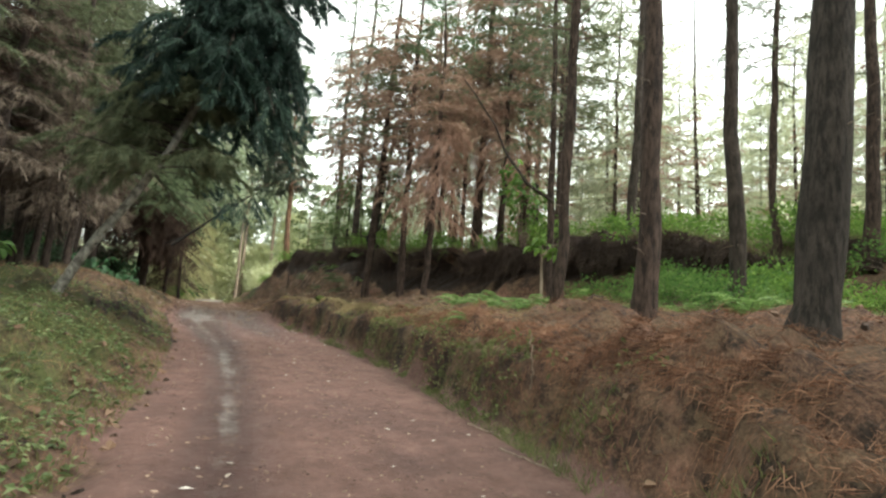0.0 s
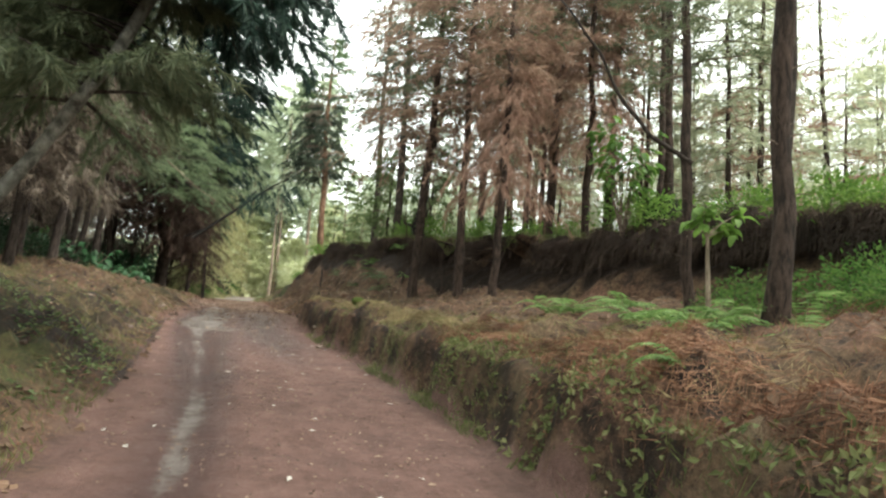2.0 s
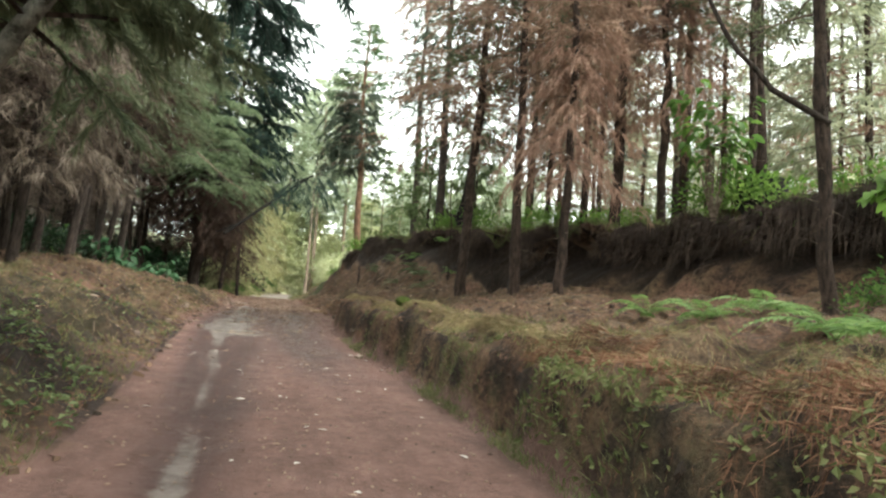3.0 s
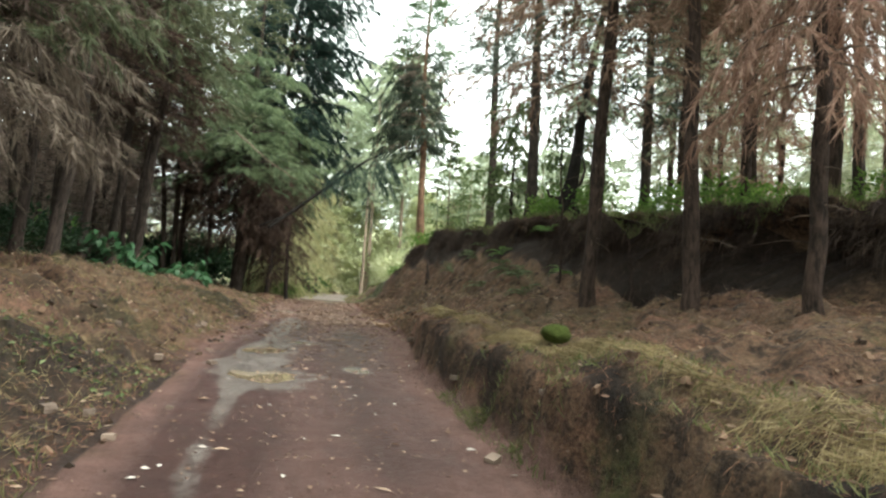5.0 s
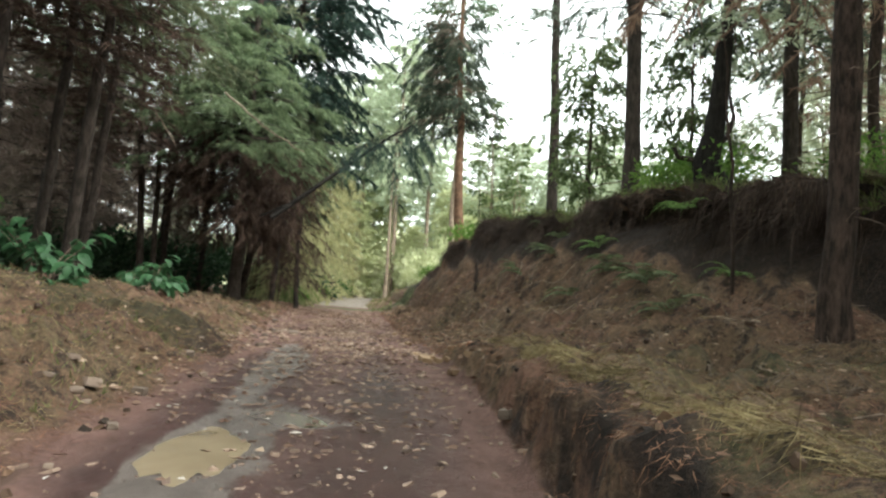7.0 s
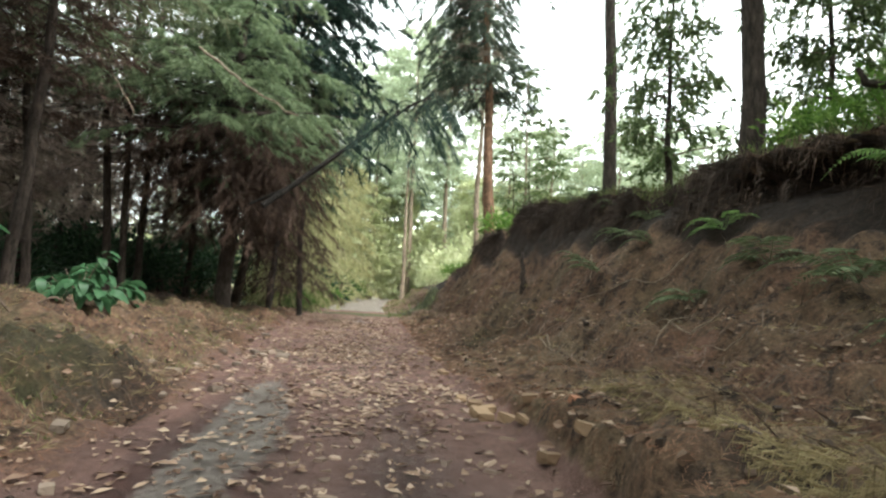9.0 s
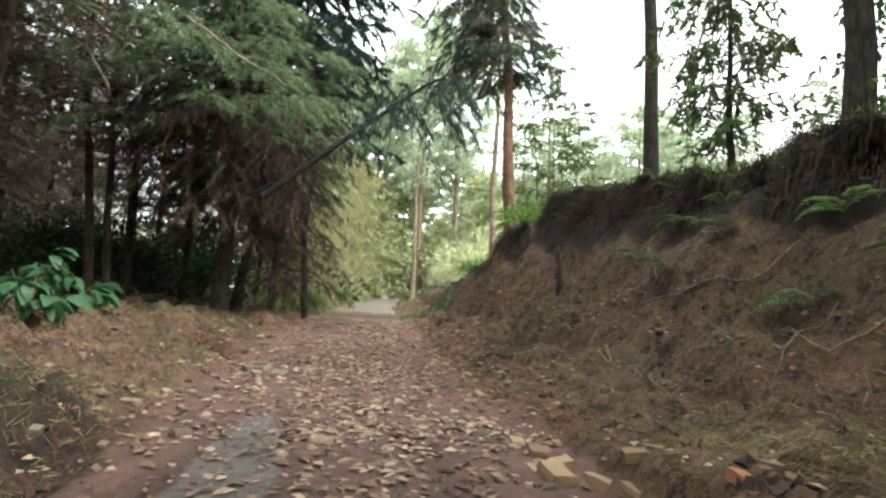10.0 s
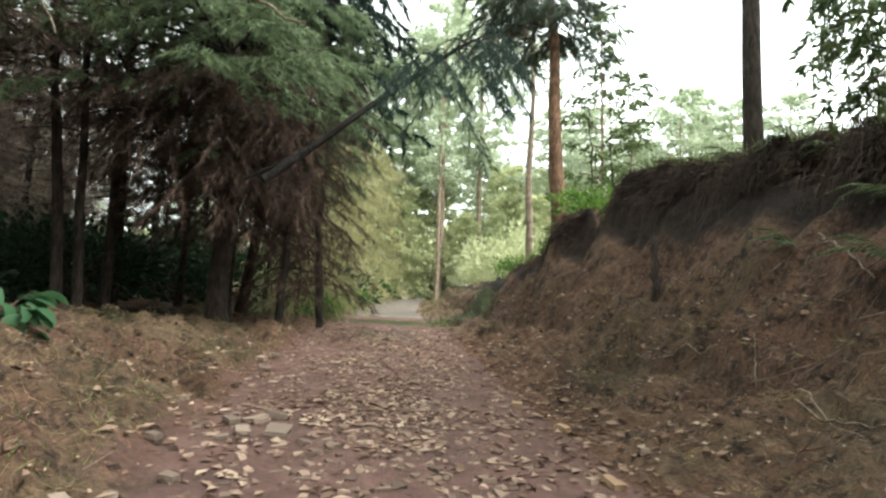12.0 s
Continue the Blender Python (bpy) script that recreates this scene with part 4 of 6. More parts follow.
# left of the track: a front row with skirts, bare trunks behind
for k in range(15):
    y = 4 + 2.45 * k + R.uniform(-0.6, 0.6)
    if 11.5 < y < 14.5:
        continue
    d = -R.uniform(6.8, 8.6)
    again((grey_a, grey_c, grey_b)[k % 3] if y < 14 else edge_pine, float(road_x(y)) + d / SKEW, y, R.uniform(0, 360), R.uniform(0.85, 1.1), (R.uniform(-4, 4), R.uniform(-4, 4)))
for k in range(14):
    y = 6 + 2.3 * k + R.uniform(-0.6, 0.6)
    again((grey_a, grey_b)[k % 2] if y < 22 else (pole_a, grey_b)[k % 2], float(road_x(y)) - R.uniform(9.5, 12.5) / SKEW, y, R.uniform(0, 360), R.uniform(0.95, 1.2), (R.uniform(-4, 4), R.uniform(-4, 4)))
for _ in range(50):
    y = R.uniform(4, 62)
    d = -R.uniform(12.5, 25)
    again(R.choice((pole_a, pole_a, grey_b, grey_a)), float(road_x(y)) + d / SKEW, y, R.uniform(0, 360), R.uniform(0.8, 1.15), (R.uniform(-4, 4), R.uniform(-4, 4)))

young = first(pine("pine_tree", "young olive tree with feathery limbs to the ground", 25, 11, 0.1, stubs=2, tiers=[green_tier(M_NEEDLE_GOLD, 0.6, 10.5, 76, 2.8, blades=34, needle=0.28, width=0.036, hang=0.6, taper=0.5, sag=0.25)]), -22.9, 50.0, 30, 0.95)
for x, y, size in ((-24.7, 54.0, 1.0), (-26.9, 60.5, 1.1), (-28.6, 67.0, 1.15), (-21.7, 47.2, 0.6), (-30.4, 74.0, 1.2)):
    again(young, x, y, R.uniform(0, 360), size)
for x, y, size in ((-27.5, 56.5, 0.8), (-32.5, 68.0, 0.9)):
    again(veil, x, y, 30 * x, size, label="young olive-green tree at the bend")

# the trunk that leans across at the bend, with dark sprays hanging from its end
fallen = thing("leaning_trunk", "thin dark trunk leaning over the track", "tree")
s, dr = Soup(), np.random.default_rng(5)
line = np.array([(-17.75, 38.85, 5.7), (-17.3, 39.4, 6.3), (-16.4, 40.4, 7.5), (-15.4, 41.6, 8.85), (-14.57, 42.6, 9.95), (-13.9, 43.3, 10.6)])
s.tube(line, [0.1, 0.095, 0.08, 0.068, 0.052, 0.026], 8)
part("trunk", s, M_BARK_SILHOUETTE, fallen, smooth=True)
s = Soup()
s.tube(np.array([(-18.25, 38.9, 5.75), (-17.7, 39.3, 6.15), (-17.1, 39.75, 6.6)]), [0.045, 0.05, 0.03], 6)
part("limb", s, M_BARK_SILHOUETTE, fallen, smooth=True)
leaf, wood = Soup(), Soup()
for k in range(22):
    f = dr.uniform(0.62, 1.0) * 5
    i = min(4, int(f))
    p = bough(wood, dr, line[i] + (line[i + 1] - line[i]) * (f - i), dr.uniform(-2.2, 0.6), dr.uniform(-0.1, 0.5), dr.uniform(0.8, 2.4), 0.02, 0.6)
    dress(leaf, wood, dr, p, 9, 30, 0.2, 0.02, hang=0.7, spread=0.75, bare=0.45, twig_long=0.28)
part("crown", leaf, M_NEEDLE_DARK, fallen, kind="stuff")
part("branchwork", wood, M_BARK_SILHOUETTE, fallen, kind="stuff")

# the orange trunk past the end of the cut, its pale neighbour and the lone thin trunk by the far bend
orange = first(pine("pine_tree", "pine with a bare orange-brown trunk", 16, 19, 0.26, M_BARK_ORANGE, stubs=10, lean=(-0.05, 0), tiers=[
    green_tier(M_NEEDLE_DUSK, 8.0, 13.5, 36, 1.7, blades=56, hang=0.5, needle=0.28, width=0.036, taper=0.2), green_tier(M_NEEDLE_DUSK, 7.6, 13.5, 40, 3.4, blades=56, hang=0.5, needle=0.28, width=0.036, taper=0.2, toward=180), dead_tier(M_DEAD_MID, 8.5, 15.0, 30, 2.4, toward=180, blades=36, needle=0.24, width=0.03, hang=0.3), green_tier(M_NEEDLE, 13, 18.8, 30, 3.0, blades=16, needle=0.45, width=0.06)]), -12.5, 47.6)
pale_one = first(pine("pine_tree", "slim pale-barked tree with dark leaf tufts", 17, 17, 0.2, M_BARK_PALE, stubs=14, tiers=[green_tier(M_LEAF_EUC, 9.5, 16.5, 28, 2.2, blades=9, needle=0.3, width=0.12, broad=True)]), -14.7, 55.8)
again(pale_one, -24.0, 70.5, 120, 0.95, label="thin pale trunk beside the far bend")

slim = first(pine("broadleaf_tree", "slim young tree with loose green leaves", 31, 10, 0.07, M_BARK_PALE, stubs=4, tiers=[green_tier(M_LEAF_DULL, 2.6, 9.6, 34, 1.5, blades=11, twigs=6, needle=0.2, width=0.09, broad=True, hang=0.3, domed=True, rise=(0.2, 0.8))]), -11.3, 48.8)
again(slim, -10.2, 50.6, 100, 0.8)

# airy trees in the open beyond, with haze in their leaf colours
far_a = first(pine("eucalyptus_tree", "airy tree with haze-paled green leaves", 18, 16, 0.16, M_BARK_PALE, stubs=2, tiers=[green_tier(M_LEAF_EUC, 4.5, 15.0, 52, 3.3, blades=11, twigs=7, needle=0.4, width=0.16, broad=True, spread=0.8, domed=True, rise=(0.2, 0.9))]), -4, 82)
far_b = first(pine("eucalyptus_tree", "feathery tree with haze-paled yellow-green leaves", 19, 13, 0.14, M_BARK_PALE, stubs=2, tiers=[green_tier(M_LEAF_FAR, 0.6, 12.5, 62, 3.4, blades=9, twigs=6, needle=0.6, width=0.24, broad=True, spread=0.8, hang=0.2, taper=0.5)]), -26.5, 84, 0, 0.55)
tall_far = first(pine("eucalyptus_tree", "tall tree with airy haze-paled grey-green crown", 23, 26, 0.24, M_BARK_PALE, stubs=2, tiers=[green_tier(M_LEAF_EUC, 9, 25.0, 56, 4.4, blades=12, twigs=7, needle=0.5, width=0.2, broad=True, spread=0.8, domed=True, rise=(0.1, 0.7))]), -34.5, 81.0)
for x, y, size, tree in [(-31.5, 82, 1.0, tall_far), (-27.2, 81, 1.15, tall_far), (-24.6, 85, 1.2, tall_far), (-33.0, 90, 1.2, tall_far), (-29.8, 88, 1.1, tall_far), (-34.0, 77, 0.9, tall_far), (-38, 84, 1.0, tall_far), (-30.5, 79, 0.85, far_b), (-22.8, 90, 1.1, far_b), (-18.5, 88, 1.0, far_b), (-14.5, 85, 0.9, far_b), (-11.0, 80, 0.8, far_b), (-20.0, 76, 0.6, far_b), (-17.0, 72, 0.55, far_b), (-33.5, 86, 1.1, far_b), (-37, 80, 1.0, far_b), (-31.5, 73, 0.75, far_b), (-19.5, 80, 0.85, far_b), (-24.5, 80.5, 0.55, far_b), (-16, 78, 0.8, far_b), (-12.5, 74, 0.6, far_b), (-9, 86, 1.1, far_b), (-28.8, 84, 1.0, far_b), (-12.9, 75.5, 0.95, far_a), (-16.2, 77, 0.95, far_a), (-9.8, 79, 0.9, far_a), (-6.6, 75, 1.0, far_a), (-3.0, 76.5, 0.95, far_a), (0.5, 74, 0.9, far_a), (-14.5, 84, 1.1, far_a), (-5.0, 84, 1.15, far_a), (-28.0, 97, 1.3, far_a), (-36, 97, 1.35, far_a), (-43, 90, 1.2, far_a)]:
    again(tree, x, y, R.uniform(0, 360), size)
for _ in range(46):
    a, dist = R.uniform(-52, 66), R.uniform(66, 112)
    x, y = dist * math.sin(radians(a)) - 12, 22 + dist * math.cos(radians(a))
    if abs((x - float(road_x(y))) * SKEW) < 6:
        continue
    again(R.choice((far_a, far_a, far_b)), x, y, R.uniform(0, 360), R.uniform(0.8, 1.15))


# ---- bushes ----
def bush(name, label, seed, material, wide=1.2, tall=1.0, leaves=500, long=0.16, width=0.07, category="bush", group="bushes of the undergrowth"):
    """A loose bush: stems from one root and leaves in uneven clumps."""
    r = np.random.default_rng(seed)
    ob = thing(name, label, category, group)
    wood, leaf = Soup(), Soup()
    clumps = max(5, leaves // 45)
    for _ in range(clumps):
        a, out = r.uniform(0, 6.28), wide * math.sqrt(r.uniform(0.02, 1))
        top = tall * (1 - 0.6 * (out / wide) ** 2) * r.uniform(0.55, 1.1)
        tip = np.array([math.cos(a) * out, math.sin(a) * out, top])
        wood.tube(np.array([[0, 0, -0.05], tip * [0.35, 0.35, 0.6], tip]), [0.015, 0.01, 0.004], 3, cap=False)
        n = leaves // clumps
        spread = np.array([0.22, 0.22, 0.16]) * wide * 0.9
        at = tip + r.normal(0, 1, (n, 3)) * spread
        at[:, 2] = np.maximum(at[:, 2], 0.03)
        along = unit(at - tip * [0.7, 0.7, 0.5] + r.normal(0, 0.3, (n, 3)))
        leaf.leaves(at, along, r.normal(0, 0.6, (n, 3)) + [0, 0, 1], long * r.uniform(0.6, 1.3, n), width * r.uniform(0.7, 1.3, n), 0.12, 0.3)
    part("stemwork", wood, M_TWIG, ob, kind="stuff")
    part("foliage", leaf, material, ob, kind="stuff")
    return ob


bright = first(bush("bush", "bright green undergrowth on the crest", 31, M_LEAF_BRIGHT, 1.2, 0.9, 560), 6.2, 18.0)
lush = first(bush("bush", "green leafy undergrowth among the trunks", 36, M_LEAF, 1.1, 0.9, 620, 0.14, 0.06), 7.4, 12.5)
deep = first(bush("bush", "dark green undergrowth with the stand's shade in its leaf colour", 32, M_LEAF_SHADE, 1.5, 1.5, 560, 0.22, 0.09), -18.5, 26.5)
pale = first(bush("bush", "bush with haze-paled yellow-green leaves", 33, M_LEAF_FAR, 2.4, 3.0, 900, 0.34, 0.16), -16.5, 60.0)
mid = first(bush("bush", "leafy green bush beside the track", 34, M_LEAF, 1.3, 1.5, 620, 0.2, 0.09), -10.9, 46.3)
fresh = first(bush("bush", "fresh green bush past the end of the cut", 35, M_LEAF_BRIGHT, 1.3, 1.6, 620, 0.2, 0.09), -11.2, 45.0)
for _ in range(54):
    y = R.uniform(6, 36)
    d = float(sat(y, CREST_D)) + R.uniform(0.7, 6.0)
    again(bright, float(road_x(y)) + d / SKEW, y, R.uniform(0, 360), R.uniform(0.45, 1.1))
for _ in range(26):
    x, y = R.uniform(4.5, 11), R.uniform(9.5, 16)
    again(lush if x < 6.5 else bright, x, y, R.uniform(0, 360), R.uniform(0.4, 0.8))
B = random.Random(31)
for _ in range(26):
    y = B.uniform(5, 14.5)
    again(lush if B.random() < 0.6 else bright, float(road_x(y)) + B.uniform(9.0, 16.5) / SKEW, y, B.uniform(0, 360), B.uniform(0.5, 0.95))
for x, y, size in ((3.9, 17.0, 0.6), (4.6, 17.6, 0.7), (5.2, 16.2, 0.8), (5.8, 15.2, 0.75), (4.9, 15.0, 0.5), (6.6, 16.6, 0.9)):
    again(lush, x, y, B.uniform(0, 360), size)
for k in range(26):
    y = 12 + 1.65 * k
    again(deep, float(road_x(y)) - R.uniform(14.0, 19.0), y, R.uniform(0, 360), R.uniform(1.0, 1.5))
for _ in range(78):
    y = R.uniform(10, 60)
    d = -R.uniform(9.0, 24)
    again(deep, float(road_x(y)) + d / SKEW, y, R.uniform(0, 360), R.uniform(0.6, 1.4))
for x, y, size, tree in [(-27.4, 57, 0.9, pale), (-30.0, 62, 1.1, pale), (-26.2, 54, 0.8, pale), (-25.4, 52, 0.7, pale), (-31, 66, 1.2, pale), (-33, 70, 1.3, pale), (-17, 62, 0.6, pale), (-15.5, 58, 0.5, pale), (-28.3, 60, 1.0, fresh), (-27.0, 57.5, 0.9, mid),
                        (-30.2, 64.5, 1.2, fresh), (-32.0, 67.5, 1.3, fresh), (-22.0, 72.5, 0.5, pale), (-20.0, 66.0, 0.45, pale), (-18.0, 60.0, 0.4, pale), (-10.0, 47.5, 0.9, fresh), (-9.0, 48.5, 1.0, fresh), (-12.6, 48.6, 0.7, fresh), (-23.4, 49.5, 0.8, mid), (-25.6, 54.5, 0.7, fresh), (-23.4, 51.6, 0.5, fresh), (-14.2, 50.0, 0.7, fresh), (-26.6, 60.5, 0.9, mid), (-27.6, 63.5, 1.1, mid), (-28.5, 66.0, 1.2, mid), (-29.5, 69.0, 1.4, mid), (-27.1, 61.8, 1.0, fresh), (-30.4, 72.0, 1.5, mid), (-20.6, 46.6, 0.5, mid), (-21.4, 48.6, 0.6, fresh), (-22.3, 51.0, 0.6, mid), (-23.6, 54.0, 0.7, fresh), (-11.7, 46.2, 0.6, fresh), (-12.3, 46.6, 0.5, fresh), (-25.2, 58.5, 0.7, fresh)]:
    again(tree, x, y, R.uniform(0, 360), size)
for k in range(22):
    a = -42 + 3.0 * k
    x, y = 66 * math.sin(radians(a)) - 12, 20 + 66 * math.cos(radians(a)) + R.uniform(-3, 3)
    again(pale, x, y, R.uniform(0, 360), R.uniform(1.0, 1.7))
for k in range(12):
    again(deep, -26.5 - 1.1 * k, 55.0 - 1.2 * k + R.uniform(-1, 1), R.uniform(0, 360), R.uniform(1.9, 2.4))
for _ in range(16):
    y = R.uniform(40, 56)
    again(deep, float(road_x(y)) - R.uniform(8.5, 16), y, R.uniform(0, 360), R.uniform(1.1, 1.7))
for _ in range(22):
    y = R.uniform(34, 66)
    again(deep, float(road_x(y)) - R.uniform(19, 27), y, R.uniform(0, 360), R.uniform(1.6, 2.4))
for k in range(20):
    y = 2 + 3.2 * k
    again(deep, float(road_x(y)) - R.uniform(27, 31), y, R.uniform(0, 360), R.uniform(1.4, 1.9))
for k in range(16):
    y = 4 + 3.4 * k
    again(mid, float(road_x(y)) + R.uniform(32, 38), y, R.uniform(0, 360), R.uniform(1.5, 2.2))
for _ in range(16):
    a, dist = R.uniform(-35, 60), R.uniform(70, 95)
    x, y = dist * math.sin(radians(a)) - 12, 22 + dist * math.cos(radians(a))
    if abs((x - float(road_x(y))) * SKEW) < 5:
        continue
    again(pale, x, y, R.uniform(0, 360), R.uniform(0.9, 1.7))


# ---- the floor's cover: needles, grass, roots ----
def slopes(x, y, e=0.06):
    z = height(x, y)
    return z, (height(x + e, y) - z) / e, (height(x, y + e) - z) / e


def strewn(r, n, y0, y1, d_of, keep=None, face=False):
    """Random places of the ground; nothing lies on the hollow face of the cut."""
    y = r.uniform(y0, y1, n)
    d = d_of(r, y)
    if not face:
        dc = sat(y, CREST_D)
        k = (d < dc - 0.95 + 0.25 * lumps(y, 0 * y, 1.2, 131)) | (d > dc + 0.05) | (y < 11)
        y, d = y[k], d[k]
    x = road_x(y) + d / SKEW
    if keep is not None:
        k = keep(r, x, y, d)
        x, y, d = x[k], y[k], d[k]
    z, gx, gy = slopes(x, y)
    return x, y, d, z, gx, gy


def lying(soup, r, x, y, z, gx, gy, long, width, lift=0.15, down=0.0):
    """Blades that lie on the slope, drawn downhill by a share."""
    n = len(x)
    a = r.uniform(0, 2 * np.pi, n)
    steep = np.hypot(gx, gy)
    ux, uy = np.cos(a) - down * gx / (steep + 0.3) * 2, np.sin(a) - down * gy / (steep + 0.3) * 2
    s = np.hypot(ux, uy)
    ux, uy = ux / s, uy / s
    uz = np.clip(gx * ux + gy * uy, -2.5, 2.5) + r.uniform(0.0, lift * 2, n)
    along = np.stack([ux, uy, uz], -1)
    at = np.stack([x, y, z + 0.012], -1)
    side = np.cross(along, np.stack([-gx, -gy, np.ones(n)], -1) + r.normal(0, 0.5, (n, 3)))
    soup.blades(at, along, side, long * r.uniform(0.5, 1.3, n), width * r.uniform(0.6, 1.4, n), 0.05)


def upright(soup, r, x, y, z, long, width, lean=0.5):
    n = len(x)
    along = np.stack([r.normal(0, lean, n), r.normal(0, lean, n), np.ones(n)], -1)
    soup.blades(np.stack([x, y, z - 0.01], -1), along, r.normal(0, 1, (n, 3)), long * r.uniform(0.5, 1.4, n), width * r.uniform(0.7, 1.3, n), 0.1)


def cover(name, soup, material, label, category):
    return tagged(part(name, soup, material), label, category, kind="stuff")


r = np.random.default_rng(101)
s = Soup()
x, y, d, z, gx, gy = strewn(r, 110000, 2.0, 44, lambda r, y: 1.9 + (sat(y, CREST_D) - 1.4) * r.uniform(0, 1, len(y)) ** 1.5)
lying(s, r, x, y, z, gx, gy, 0.11, 0.005, 0.25, 0.5)
x, y, d, z, gx, gy = strewn(r, 60000, 2.0, 11, lambda r, y: 2.0 + 6 * r.uniform(0, 1, len(y)) ** 1.3, lambda r, x, y, d: lumps(x, y, 0.6, 78) + r.normal(0, 0.3, len(x)) > -0.15)
lying(s, r, x, y, z, gx, gy, 0.17, 0.007, 0.5, 0.6)
x, y, d, z, gx, gy = strewn(r, 70000, 3.0, 46, lambda r, y: -2.0 - 6.5 * r.uniform(0, 1, len(y)) ** 1.4)
lying(s, r, x, y, z, gx, gy, 0.11, 0.005, 0.25, 0.4)
n = 9000
y = r.uniform(4, 14, n)
x = road_x(y) + (2.3 + 0.6 * r.uniform(0, 1, n)) / SKEW
s.strands(np.stack([x, y, height(x, y) + 0.01], -1), np.stack([-r.uniform(0.4, 1.0, n), r.normal(0, 0.4, n), r.uniform(-0.2, 0.5, n)], -1), r.normal(0, 1, (n, 3)), 0.3 * r.uniform(0.4, 1.25, n), r.uniform(0.005, 0.012, n), r.uniform(0.6, 1.0, n))
cover("needle_litter", s, M_STRAND, "dry red-brown pine needles covering the banks", "needles")

s = Soup()
# straw hanging over the lower bank's edge, and tufts over both sides
x, y, d, z, gx, gy = strewn(r, 48000, 9.5, 31, lambda r, y: 2.4 + 1.3 * r.uniform(0, 1, len(y)), lambda r, x, y, d: lumps(x, y, 0.7, 71) + r.normal(0, 0.25, len(x)) > -0.1)
lying(s, r, x, y, z, gx, gy, 0.14, 0.0045, 0.35, 0.7)
x, y, d, z, gx, gy = strewn(r, 26000, 11, 30, lambda r, y: 2.38 + 0.4 * r.uniform(0, 1, len(y)), lambda r, x, y, d: lumps(x, y, 0.5, 72) + r.normal(0, 0.3, len(x)) > 0.0)
n = len(x)
s.blades(np.stack([x, y, z + 0.02], -1), np.stack([-r.uniform(0.3, 1.0, n), r.normal(0, 0.4, n), r.uniform(-0.9, 0.25, n)], -1), r.normal(0, 1, (n, 3)), 0.2 * r.uniform(0.4, 1.3, n), 0.007, 0.45)
x, y, d, z, gx, gy = strewn(r, 30000, 16, 42, lambda r, y: -2.2 - 5.5 * r.uniform(0, 1, len(y)) ** 1.3, lambda r, x, y, d: lumps(x, y, 0.8, 76) + r.normal(0, 0.3, len(x)) > 0.0)
lying(s, r, x, y, z, gx, gy, 0.16, 0.006, 0.5, 0.4)
for k in range(1500):
    right = k % 2
    yy = r.uniform(3, 44)
    yy = max(yy, 9.5) if right else yy
    dd = r.uniform(2.3, float(sat(yy, CREST_D)) - 1.4) if right else -r.uniform(2.2, 8)
    px = float(road_x(yy)) + dd / SKEW
    n = 34
    ang = r.uniform(0, 6.28, n)
    size = r.uniform(0.1, 0.26)
    along = np.stack([np.cos(ang), np.sin(ang), r.uniform(0.3, 1.5, n)], -1)
    pz = ground_at(px, yy)
    s.blades(np.stack([px + np.cos(ang) * size * 0.3, yy + np.sin(ang) * size * 0.3, np.full(n, pz - 0.02)], -1), along, r.normal(0, 1, (n, 3)), size * r.uniform(0.6, 1.3, n), 0.006, 0.45)
cover("dry_grass", s, M_STRAW, "straw-coloured dry grass hanging over the bank", "grass")

s = Soup()
patch = lambda r, x, y, d: lumps(x, y, 1.6, 61) + r.normal(0, 0.2, len(x)) > -0.12
x, y, d, z, gx, gy = strewn(r, 26000, 2.5, 23, lambda r, y: -1.95 - 4.0 * r.uniform(0, 1, len(y)) ** 1.2, lambda r, x, y, d: patch(r, x, y, d) & (r.uniform(0, 1, len(x)) < np.clip((23 - y) / 9, 0, 1)))
upright(s, r, x, y, z, 0.12, 0.014)
x, y, d, z, gx, gy = strewn(r, 12000, 22, 42, lambda r, y: -2.2 - 5.0 * r.uniform(0, 1, len(y)) ** 1.2, lambda r, x, y, d: lumps(x, y, 1.1, 62) + r.normal(0, 0.2, len(x)) > 0.12)
upright(s, r, x, y, z, 0.14, 0.018, 0.8)
x, y, d, z, gx, gy = strewn(r, 15000, 3, 21, lambda r, y: 1.7 + 0.4 * r.uniform(0, 1, len(y)), lambda r, x, y, d: lumps(x, y, 0.8, 64) + r.normal(0, 0.2, len(x)) > -0.05)
upright(s, r, x, y, z, 0.13, 0.012, 0.6)
x, y, d, z, gx, gy = strewn(r, 6500, 9.5, 20, lambda r, y: 2.2 + 1.7 * r.uniform(0, 1, len(y)) ** 1.5, patch)
upright(s, r, x, y, z, 0.12, 0.013, 0.7)
x, y, d, z, gx, gy = strewn(r, 15000, 8, 46, lambda r, y: sat(y, CREST_D) + 0.05 + 3.0 * r.uniform(0, 1, len(y)) ** 2)
upright(s, r, x, y, z, 0.3, 0.03, 0.5)
crest = Soup()
x, y, d, z, gx, gy = strewn(r, 7000, 18, 48, lambda r, y: sat(y, CREST_D) + 0.1 + 1.4 * r.uniform(0, 1, len(y)) ** 1.5, lambda r, x, y, d: lumps(x, y, 1.2, 66) + r.normal(0, 0.2, len(x)) > -0.1)
upright(crest, r, x, y, z, 0.18, 0.02, 0.8)
cover("crest_grass", crest, M_LEAF_BRIGHT, "bright green grass along the crest of the cut", "grass")
x, y, d, z, gx, gy = strewn(r, 9000, 46, 78, lambda r, y: r.uniform(-6, 6, len(y)))
meadow = Soup()
thin = r.uniform(0, 1, len(x)) < 0.45
x, y, z, d = x[thin], y[thin], z[thin], d[thin]
side = np.abs(d) > 1.6
upright(meadow, r, x[side], y[side], z[side], 0.3, 0.05, 0.5)
